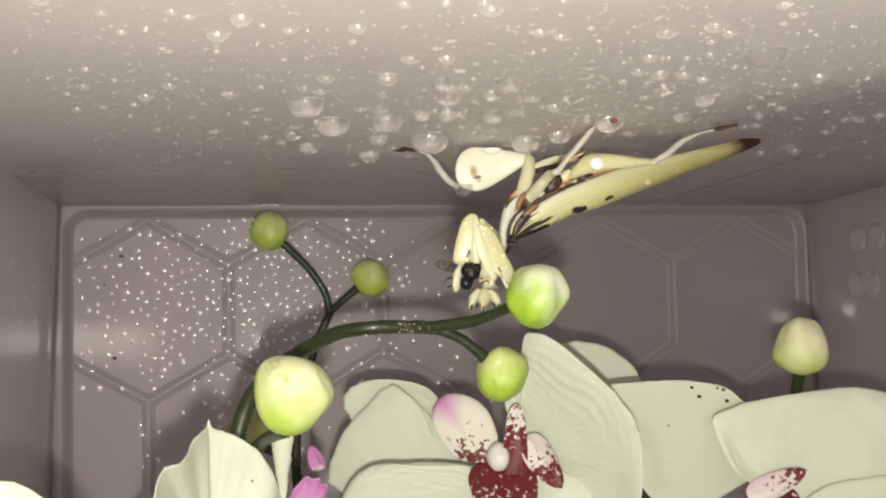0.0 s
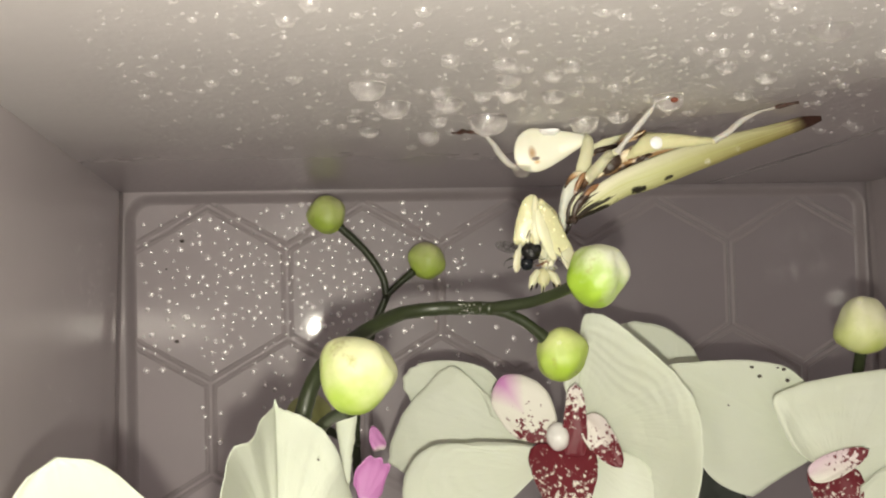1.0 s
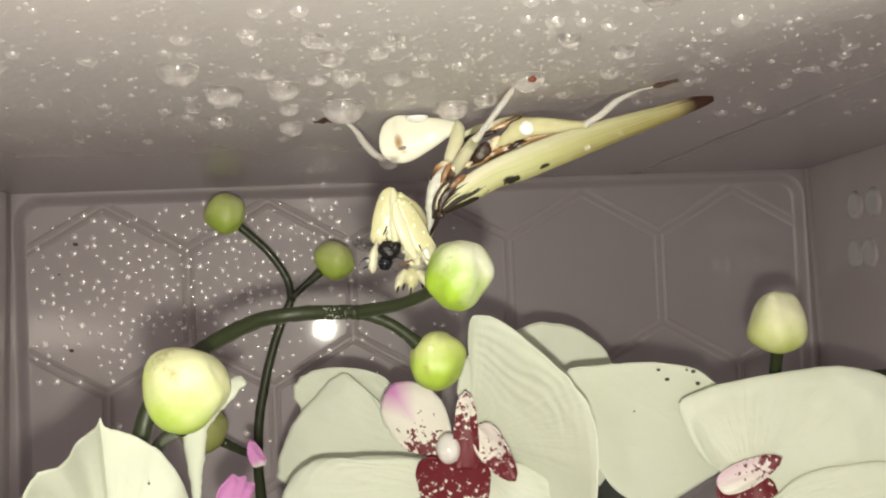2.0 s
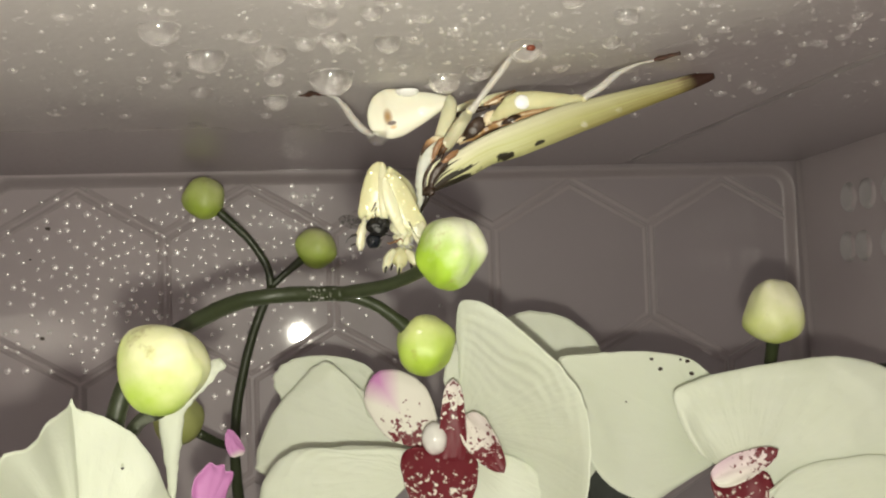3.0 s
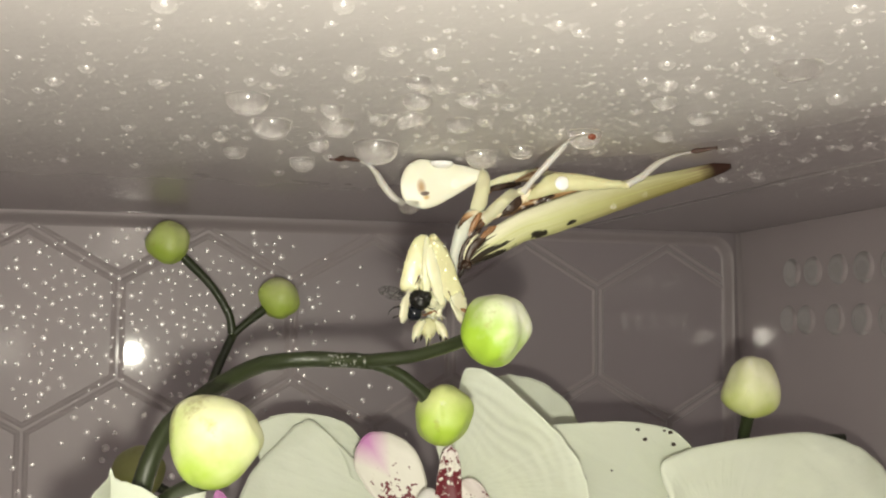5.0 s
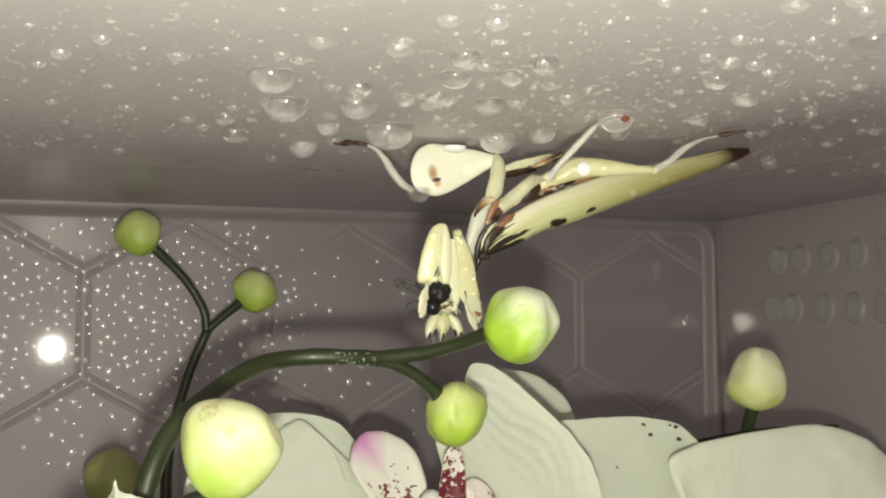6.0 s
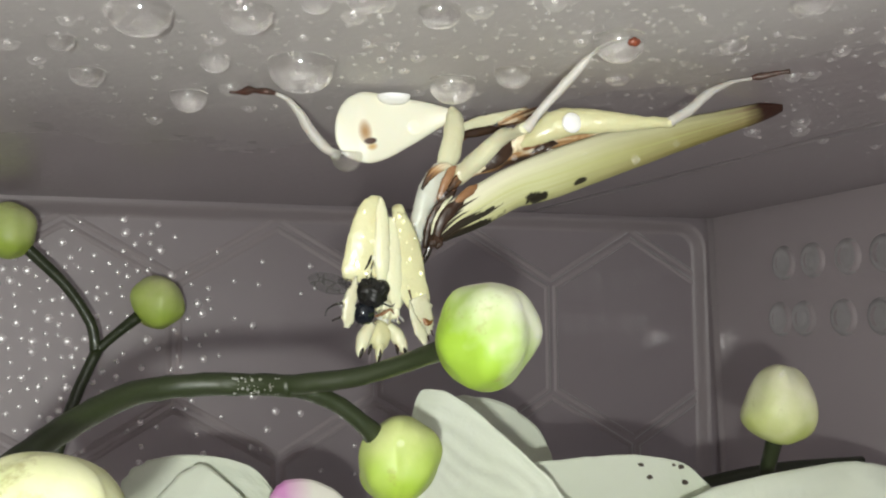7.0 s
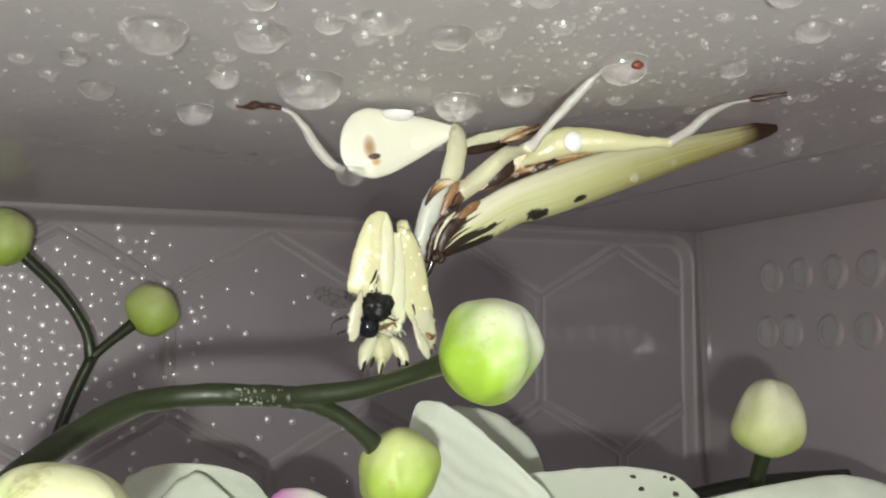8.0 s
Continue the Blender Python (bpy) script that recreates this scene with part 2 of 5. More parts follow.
def tegmen():
    """The mantis's folded fore wing: cream to olive, fine ribs, dark streaks at the root, dark spots along the edge, a brown tip."""
    m, nodes, links, s = material("tegmen", (0.62, 0.62, 0.36), 0.55, Specular_IOR_Level=0.3)
    uv = coords(nodes, links, "UV", 1.0)
    obj = coords(nodes, links)
    split = nodes.new("ShaderNodeSeparateXYZ")
    links.new(uv, split.inputs[0])
    u, v = split.outputs[0], split.outputs[1]
    along = ramp(nodes, [(0.0, (0.62, 0.60, 0.40)), (0.3, (0.54, 0.56, 0.28)), (0.52, (0.40, 0.39, 0.15)), (0.80, (0.25, 0.215, 0.06)), (0.90, (0.15, 0.075, 0.025)), (0.955, (0.035, 0.012, 0.008)), (1.0, (0.03, 0.01, 0.008))])
    links.new(u, along.inputs[0])
    ribs = math_node(nodes, links, "SINE", math_node(nodes, links, "MULTIPLY", v, 38.0))
    height = math_node(nodes, links, "MULTIPLY_ADD", ribs, 0.5)
    links.new(noisy(nodes, links, obj, 900, 3), height.node.inputs[2])
    bump(nodes, links, s, height, 0.16, 0.00018)
    lit = mix(nodes, links, math_node(nodes, links, "MULTIPLY", noisy(nodes, links, obj, 300, 4), 0.22), along.outputs[0], (0.72, 0.71, 0.55))
    grain = ramp(nodes, [(0.42, 0.0), (0.62, 0.6)])
    links.new(noisy(nodes, links, coords(nodes, links, "UV", 1.0, (2.5, 16, 1)), 1.0, 3.0, 0.5), grain.inputs[0])
    lit = mix(nodes, links, grain.outputs[0], lit, (0.47, 0.48, 0.20))
    # a cream band along the upper edge, olive along the lower
    cream = ramp(nodes, [(0.12, 1.0), (0.5, 0.0)])
    links.new(v, cream.inputs[0])
    lit = mix(nodes, links, math_node(nodes, links, "MULTIPLY", cream.outputs[0], math_node(nodes, links, "SUBTRACT", 0.95, u, True), True), lit, (0.80, 0.77, 0.62))
    low = ramp(nodes, [(0.52, 0.0), (0.92, 1.0)])
    links.new(v, low.inputs[0])
    lit = mix(nodes, links, math_node(nodes, links, "MULTIPLY", low.outputs[0], u), lit, (0.17, 0.135, 0.035))
    # long brown streaks at the root
    st = coords(nodes, links, "UV", 1.0, (3, 11, 1))
    streak = noisy(nodes, links, st, 1.0, 1.5, 0.4)
    fade = math_node(nodes, links, "MULTIPLY_ADD", u, -2.3)
    fade.node.inputs[2].default_value = 0.27
    rs = ramp(nodes, [(0.52, 0.0), (0.57, 1.0)])
    links.new(math_node(nodes, links, "ADD", streak, fade), rs.inputs[0])
    c = mix(nodes, links, rs.outputs[0], lit, (0.020, 0.012, 0.006))
    for at_u, at_v, ru, rv in ((0.275, 0.86, 0.045, 0.2), (0.385, 0.82, 0.03, 0.1), (0.125, 0.68, 0.075, 0.10), (0.10, 0.93, 0.11, 0.17)):
        du = math_node(nodes, links, "DIVIDE", math_node(nodes, links, "SUBTRACT", u, at_u), ru)
        dv = math_node(nodes, links, "DIVIDE", math_node(nodes, links, "SUBTRACT", v, at_v), rv)
        d = math_node(nodes, links, "ADD", math_node(nodes, links, "MULTIPLY", du, du), math_node(nodes, links, "MULTIPLY", dv, dv))
        d = math_node(nodes, links, "ADD", d, math_node(nodes, links, "MULTIPLY_ADD", noisy(nodes, links, obj, 800, 4, 0.65), 2.4))
        r = ramp(nodes, [(0.72, 1.0), (1.0, 0.0)])
        links.new(math_node(nodes, links, "SUBTRACT", d, 1.22), r.inputs[0])
        c = mix(nodes, links, r.outputs[0], c, (0.018, 0.015, 0.008))
    end = ramp(nodes, [(0.885, 0.0), (0.95, 1.0)])
    links.new(math_node(nodes, links, "ADD", u, math_node(nodes, links, "MULTIPLY", noisy(nodes, links, obj, 500, 2), 0.03)), end.inputs[0])
    c = mix(nodes, links, end.outputs[0], c, (0.03, 0.011, 0.007))
    links.new(c, s.inputs["Base Color"])
    return m


def root_streaks(name, share):
    """Wing root: long streaks from cream through tan to near black."""
    m, nodes, links, s = material(name, (0.6, 0.5, 0.35), 0.42)
    obj = coords(nodes, links)
    lines = noisy(nodes, links, coords(nodes, links, "UV", 1.0, (1.5, 3.2, 1)), 1.0, 2.0, 0.5)
    blot = math_node(nodes, links, "MULTIPLY_ADD", noisy(nodes, links, obj, 300, 3), 0.5)
    links.new(lines, blot.node.inputs[2])
    r = ramp(nodes, [(0.62 + share, (0.76, 0.70, 0.52)), (0.70 + share, (0.46, 0.27, 0.12)), (0.80 + share, (0.09, 0.04, 0.016)), (0.9 + share, (0.03, 0.014, 0.008))])
    links.new(blot, r.inputs[0])
    links.new(r.outputs[0], s.inputs["Base Color"])
    bump(nodes, links, s, lines, 0.3, 0.0003)
    return m


def root_fade():
    """Scale at the wing root: near black at its foot, through brown and tan to cream."""
    m, nodes, links, s = material("mantis_tan", (0.6, 0.5, 0.35), 0.5, Specular_IOR_Level=0.25)
    obj = coords(nodes, links)
    split = nodes.new("ShaderNodeSeparateXYZ")
    links.new(coords(nodes, links, "UV", 1.0), split.inputs[0])
    lines = noisy(nodes, links, coords(nodes, links, "UV", 1.0, (1.2, 4.0, 1)), 1.0, 2.0, 0.5)
    at = math_node(nodes, links, "MULTIPLY_ADD", lines, 0.9)
    links.new(math_node(nodes, links, "SUBTRACT", split.outputs[0], 0.5), at.node.inputs[2])
    r = ramp(nodes, [(0.05, (0.022, 0.012, 0.007)), (0.28, (0.10, 0.045, 0.018)), (0.45, (0.40, 0.23, 0.11)), (0.7, (0.74, 0.66, 0.47))])
    links.new(at, r.inputs[0])
    links.new(r.outputs[0], s.inputs["Base Color"])
    bump(nodes, links, s, noisy(nodes, links, obj, 900, 3), 0.3, 0.0003)
    return m


def lobe_skin():
    """White leg lobe with one brown smudge and a dark spot."""
    m, nodes, links, s = material("lobe_skin", (0.80, 0.77, 0.62), 0.42)
    s.inputs["Subsurface Weight"].default_value = 0.2
    s.inputs["Subsurface Radius"].default_value = (0.002, 0.0015, 0.001)
    s.inputs["Subsurface Scale"].default_value = 0.5
    uv = coords(nodes, links, "UV", 1.0)
    obj = coords(nodes, links)
    split = nodes.new("ShaderNodeSeparateXYZ")
    links.new(uv, split.inputs[0])
    c = mix(nodes, links, math_node(nodes, links, "MULTIPLY", noisy(nodes, links, obj, 300, 3), 0.3), (0.79, 0.78, 0.66), (0.70, 0.68, 0.48))
    for at_u, at_v, ru, rv, colour, hard in ((0.24, 0.57, 0.062, 0.2, (0.34, 0.18, 0.045), 0.0), (0.285, 0.78, 0.05, 0.06, (0.55, 0.36, 0.14), 0.0), (0.275, 0.70, 0.058, 0.05, (0.06, 0.022, 0.01), 0.5)):
        du = math_node(nodes, links, "DIVIDE", math_node(nodes, links, "SUBTRACT", split.outputs[0], at_u), ru)
        dv = math_node(nodes, links, "DIVIDE", math_node(nodes, links, "SUBTRACT", split.outputs[1], at_v), rv)
        d = math_node(nodes, links, "ADD", math_node(nodes, links, "MULTIPLY", du, du), math_node(nodes, links, "MULTIPLY", dv, dv))
        r = ramp(nodes, [(hard, 1.0), (1.0, 0.0)])
        links.new(d, r.inputs[0])
        c = mix(nodes, links, r.outputs[0], c, colour)
    links.new(c, s.inputs["Base Color"])
    bump(nodes, links, s, noisy(nodes, links, obj, 900, 3), 0.15, 0.00015)
    return m


def water(name, body, milk, edge=1.2, rough=0.1, shine=0.05):
    """Water: light passes nearly straight, with a little bending and a wet gloss; milk: how far it scatters."""
    m, nodes, links, s = material(name, (1, 1, 1), 0.03, IOR=1.33, Transmission_Weight=1.0)
    clear = nodes.new("ShaderNodeBsdfTransparent")
    white = nodes.new("ShaderNodeBsdfDiffuse")
    white.inputs[0].default_value = (0.86, 0.84, 0.82, 1)
    gloss = nodes.new("ShaderNodeBsdfGlossy")
    gloss.inputs["Roughness"].default_value = rough
    fresnel = nodes.new("ShaderNodeFresnel")
    fresnel.inputs[0].default_value = edge
    sheen = math_node(nodes, links, "MULTIPLY_ADD", fresnel.outputs[0], 0.15)
    sheen.node.inputs[2].default_value = shine
    one, two = (nodes.new("ShaderNodeMixShader") for _ in range(2))
    three = nodes.new("ShaderNodeAddShader")
    one.inputs[0].default_value = body
    links.new(clear.outputs[0], one.inputs[1])
    links.new(s.outputs[0], one.inputs[2])
    two.inputs[0].default_value = milk
    links.new(one.outputs[0], two.inputs[1])
    links.new(white.outputs[0], two.inputs[2])
    links.new(sheen, gloss.inputs["Color"])
    links.new(two.outputs[0], three.inputs[0])
    links.new(gloss.outputs[0], three.inputs[1])
    links.new(three.outputs[0], nodes["Material Output"].inputs[0])
    return m


def gauze():
    """A fly's clear wing, smoky, with dark veins."""
    m, nodes, links, s = material("gauze", (0.10, 0.09, 0.085), 0.6, Specular_IOR_Level=0.15)
    uv = coords(nodes, links, "UV", 1.0, (2.2, 5, 1))
    vor = nodes.new("ShaderNodeTexVoronoi")
    vor.feature = "DISTANCE_TO_EDGE"
    vor.inputs["Scale"].default_value = 1.3
    links.new(uv, vor.inputs["Vector"])
    r = ramp(nodes, [(0.0, 0.97), (0.06, 0.26)])
    links.new(vor.outputs["Distance"], r.inputs[0])
    tr = nodes.new("ShaderNodeBsdfTransparent")
    mx = nodes.new("ShaderNodeMixShader")
    links.new(r.outputs[0], mx.inputs[0])
    links.new(tr.outputs[0], mx.inputs[1])
    links.new(s.outputs[0], mx.inputs[2])
    links.new(mx.outputs[0], nodes["Material Output"].inputs[0])
    s.inputs["Base Color"].default_value = (0.05, 0.046, 0.045, 1)
    return m


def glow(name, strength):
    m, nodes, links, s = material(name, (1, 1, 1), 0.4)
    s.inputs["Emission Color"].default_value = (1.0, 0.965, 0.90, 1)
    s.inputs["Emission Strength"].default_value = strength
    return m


# one plastic: each face's base tone also carries how brightly it is lit
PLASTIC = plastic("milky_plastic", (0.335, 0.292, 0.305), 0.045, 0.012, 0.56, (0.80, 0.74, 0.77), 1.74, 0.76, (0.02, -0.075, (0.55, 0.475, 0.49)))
PLASTIC_RIB = plastic("milky_plastic_rib", (0.45, 0.40, 0.41), 0.5, 0.06, 0.46, (0.85, 0.80, 0.82))
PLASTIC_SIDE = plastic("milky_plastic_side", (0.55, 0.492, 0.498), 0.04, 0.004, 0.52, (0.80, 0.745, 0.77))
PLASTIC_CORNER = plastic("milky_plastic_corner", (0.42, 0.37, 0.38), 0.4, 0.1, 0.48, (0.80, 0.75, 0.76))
# left wall: the torch's diffuse glow is put into this paler base colour
PLASTIC_LIT = plastic("milky_plastic_lit", (0.79, 0.72, 0.735), 0.22, 0.12, 0.36, (0.80, 0.75, 0.76))
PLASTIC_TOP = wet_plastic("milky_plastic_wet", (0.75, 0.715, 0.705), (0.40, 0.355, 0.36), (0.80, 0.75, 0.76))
PETAL = petal_white(veins=0.3)
LIP_LEFT = lip_spotted("lip_side", (0.45, 0.9, "y", 1.0), (0.40, 0.09), 1.3)
LIP_RIGHT = lip_spotted("lip_flank", (0.2, 0.8, "w", 0.15), (-0.42, -0.22))
LIP_RIDGE = lip_spotted("lip_ridge", (0.8, 1.0, "u", 0.2), (0.42, 0.33))
LIP_MID = lip_spotted("lip_middle", (0.8, 1.0, "u", 0.3), (0.26, 0.22))
LIP_PALE = lip_spotted("lip_pale", (0.3, 0.7, "w", 0.4), (-0.4, -0.27))
LIP_PINK = lip_spotted("lip_pink", (0.0, 0.25, "u", 1.0), (0.9, -0.1))
COLUMN = material("column_white", (0.82, 0.81, 0.78), 0.14)[0]
BUD_PALE = bud_skin("bud_pale", (0.44, 0.62, 0.08), (0.86, 0.85, 0.58), 0.18, 0.80, (0.35, 0.0, 0.85))
# the cream shoulder is whitened further to hold the bud's blown-out highlight
BUD_SHOULDER = bud_skin("bud_shoulder", (0.37, 0.57, 0.055), (0.90, 0.90, 0.78), 0.42, 0.86, (0.75, 0.0, 0.5))
BUD_GREEN = bud_skin("bud_green", (0.42, 0.60, 0.07), (0.74, 0.80, 0.36), 0.2, 0.9)
BUD_SMALL = bud_skin("bud_small", (0.42, 0.56, 0.09), (0.74, 0.76, 0.42), 0.25, 1.05, (0.1, 0.0, 0.9))
BUD_DULL = bud_skin("bud_dull", (0.36, 0.40, 0.12), (0.50, 0.52, 0.24), 0.2, 1.0)
BUD_CREAM = bud_skin("bud_cream", (0.58, 0.66, 0.20), (0.86, 0.85, 0.64), 0.12, 0.75, (0.35, 0.0, 0.75))
STEM = stem_green("stem_green", (0.024, 0.035, 0.010))
LEAF = stem_green("leaf_green", (0.012, 0.018, 0.010))
SKIN = chitin("mantis_white", (0.775, 0.775, 0.56), (0.68, 0.63, 0.38), 0.25, 0.3, 0.1)
SKIN_YELLOW = chitin("mantis_cream", (0.75, 0.755, 0.48), (0.58, 0.51, 0.25), 0.34, 0.26, 0.12)
SKIN_GLASSY = chitin("mantis_clear", (0.80, 0.78, 0.74), (0.62, 0.58, 0.50), 0.2, 0.3, 0.4)
SKIN_CLEAR = chitin("mantis_sinew", (0.775, 0.775, 0.59), (0.60, 0.54, 0.36), 0.35, 0.2, 0.25)
SKIN_BLUISH = chitin("mantis_neck", (0.74, 0.76, 0.68), (0.60, 0.58, 0.48), 0.2, 0.3, 0.1)
SKIN_PEACH = chitin("mantis_peach", (0.47, 0.27, 0.14), (0.12, 0.045, 0.015), 0.6, 0.3, 0.05)
SKIN_DARK = chitin("mantis_dark", (0.014, 0.007, 0.004), (0.08, 0.034, 0.014), 0.3, 0.4, 0.0)
SKIN_TAN = root_fade()
SKIN_STREAKED = root_streaks("mantis_streaked", 0.02)
SKIN_BLOTCHED = root_streaks("mantis_blotched", 0.0)
SKIN_PATCHED = patched("mantis_patched", (0.70, 0.60, 0.40), (0.10, 0.042, 0.014), 0.46, 420)
TARSUS = patched("mantis_foot", (0.05, 0.026, 0.018), (0.03, 0.012, 0.008), 0.45, 900, 0.45)
EYE_TIP = material("mantis_eye_tip", (0.02, 0.014, 0.012), 0.2)[0]
TEGMEN = tegmen()
LOBE = lobe_skin()
WATER = water("water", 0.85, 0.015, 1.3, 0.09, 0.08)
WATER_PALE = water("water_pale", 0.85, 0.05, 1.3, 0.09, 0.08)
WATER_CLEAR = water("water_clear", 0.92, 0.0, 1.4, 0.08, 0.07)
GLINT = water("water_glint", 0.0, 0.05, 1.3, 0.14, 0.4)
CLINGING = water("water_clinging", 0.0, 0.06, 1.25, 0.25, 0.08)
# opaque white in place of the glint on two drops
GLINT_WHITE = material("glint_white", (0.93, 0.93, 0.92), 0.2)[0]
BEADS = water("water_beads", 0.0, 0.03, 1.2, 0.28, 0.07)
DEW = water("water_dew", 0.0, 0.05, 1.2, 0.3, 0.3)
BEADS_BACK = water("water_beads_lit", 0.0, 0.08, 1.2, 0.34, 0.31)
FLY_BLACK = chitin("fly_black", (0.004, 0.004, 0.004), (0.018, 0.016, 0.014), 0.2, 0.4, 0.0)
FLY_SHINY = material("fly_shiny", (0.006, 0.008, 0.012), 0.12)[0]
FLY_WING = gauze()
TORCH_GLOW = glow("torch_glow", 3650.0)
DARK_PLASTIC = material("dark_plastic", (0.02, 0.02, 0.022), 0.4)[0]
GRIT = patched("grit", (0.05, 0.035, 0.025), (0.02, 0.012, 0.01), 0.5, 3000)


# ---- shapes, in millimetres ----
MM = 0.001


def mesh(name, verts, faces, mat, uvs=None, smooth=True):
    me = bpy.data.meshes.new(name)
    me.from_pydata([Vector(v) * MM for v in verts], [], faces)
    if uvs is not None:
        layer = me.uv_layers.new(name="UVMap")
        for loop in me.loops:
            layer.data[loop.index].uv = uvs[loop.vertex_index]
    me.materials.append(mat)
    if smooth:
        me.polygons.foreach_set("use_smooth", [True] * len(me.polygons))
    me.update()
    return me


def part(name, me, parent=None, label=""):
    ob = new(name, me)
    if parent is not None:
        ob.parent = parent
    if label:
        ob["label"] = label
    return ob


def thing(name, at, label, category, group=""):
    ob = new(name)
    ob.empty_display_size = 0.01
    return tagged(ob, label, category, group)


def spline(points, steps):
    """Catmull-Rom through rows of numbers; steps per stretch."""
    p = [np.array(q, float) for q in points]
    p = [2 * p[0] - p[1], *p, 2 * p[-1] - p[-2]]
    out = []
    for a, b, c, d in zip(p, p[1:], p[2:], p[3:]):
        for k in range(steps):
            t = k / steps
            out.append(0.5 * (2 * b + (c - a) * t + (2 * a - 5 * b + 4 * c - d) * t * t + (3 * b - a - 3 * c + d) * t**3))
    out.append(p[-2])
    return np.array(out)


def sweep(name, rows, mat, wide=(0, 0, 1), sides=14, steps=5, rough=0.0, scale=90.0, rag=0.0):
    """A closed body along rows of (x, y, z, half width, half thickness); the width lies along `wide`."""
    r = spline(rows, steps)
    pts, a, b = r[:, :3], np.maximum(r[:, 3], 0.03), np.maximum(r[:, 4], 0.03)
    n = len(pts)
    run = np.r_[0, np.cumsum(np.linalg.norm(np.diff(pts, axis=0), axis=1))]
    run /= run[-1]
    verts, uvs, faces = [], [], []
    wide = np.array(wide, float)
    for i in range(n):
        t = pts[min(i + 1, n - 1)] - pts[max(i - 1, 0)]
        t /= np.linalg.norm(t) + 1e-9
        s = wide - t * (wide @ t)
        if np.linalg.norm(s) < 1e-3:
            s = np.cross(t, (0.3, 1, 0.2))
        s /= np.linalg.norm(s)
        m = np.cross(t, s)
        for k in range(sides):
            f = 2 * math.pi * k / sides
            q = pts[i] + s * a[i] * math.cos(f) + m * b[i] * math.sin(f)
            if rough:
                q = q + (s * math.cos(f) + m * math.sin(f)) * rough * noise.noise(Vector(q) * scale * MM * 10)
            if rag and abs(math.cos(f)) > 0.93:
                q = q + s * math.cos(f) * rag * (noise.noise(Vector((i * 0.9, f, rows[0][0]))) - 0.1 + 0.6 * noise.noise(Vector((i * 2.3, f, 3.0))))
            verts.append(q)
            uvs.append((run[i], 0.5 - 0.5 * math.cos(f)))
    for i in range(n - 1):
        for k in range(sides):
            j = (k + 1) % sides
            faces.append((i * sides + k, i * sides + j, (i + 1) * sides + j, (i + 1) * sides + k))
    for end, at in ((0, 0), (1, n - 1)):
        verts.append(pts[at])
        uvs.append((float(end), 0.5))
        c = len(verts) - 1
        for k in range(sides):
            j = (k + 1) % sides
            q = (at * sides + j, at * sides + k) if end == 0 else (at * sides + k, at * sides + j)
            faces.append((*q, c))
    return mesh(name, verts, faces, mat, uvs)


def tube(name, points, radius, mat, sides=12, steps=6, rough=0.0):
    rad = radius if isinstance(radius, (list, tuple)) else [radius] * len(points)
    return sweep(name, [(*p, r, r) for p, r in zip(points, rad)], mat, (0.2, 0.9, 0.4), sides, steps, rough)


def blob(name, centre, radii, mat, dent=0.0, freq=1.2, tip=0.0, turn=(0, 0, 0), n=20, seed=0.0, lobes=0, fold=0.0, box=2.0):
    """A rounded lump: an ellipsoid, drawn out towards +z by tip, dented, with shallow folds along its length."""
    verts, faces, uvs = [], [], []
    e = Euler([radians(x) for x in turn]).to_matrix()
    c = Vector(centre)
    for i in range(n + 1):
        lat = math.pi * i / n
        for k in range(2 * n):
            lon = math.pi * k / n
            d = Vector((math.sin(lat) * math.cos(lon), math.sin(lat) * math.sin(lon), -math.cos(lat)))
            k3 = sum(abs(q) ** box for q in d) ** (-1 / box)
            s = k3 + dent * noise.noise(d * freq + Vector((seed, seed * 2, 0)))
            if lobes:
                # overlapping sepals: each rises slowly round the bud and ends in a sharp edge
                turn_of = (lobes * lon / (2 * math.pi) + 0.22 * lat + seed * 0.37 + 0.08 * noise.noise(d * 2.2)) % 1.0
                step = turn_of / 0.9 if turn_of < 0.9 else (1.0 - turn_of) / 0.1
                s += fold * (step - 0.5) * min(1.0, 1.3 * math.sin(lat)) ** 1.5
            q = Vector((d.x * radii[0], d.y * radii[1], d.z * radii[2])) * s
            k2 = 1 - tip * (d.z + 1) / 2
            q.x *= k2
            q.y *= k2
            verts.append(c + e @ q)
            uvs.append((i / n, k / (2 * n)))
    for i in range(n):
        for k in range(2 * n):
            j = (k + 1) % (2 * n)
            faces.append((i * 2 * n + k, i * 2 * n + j, (i + 1) * 2 * n + j, (i + 1) * 2 * n + k))
    return mesh(name, verts, faces, mat, uvs)


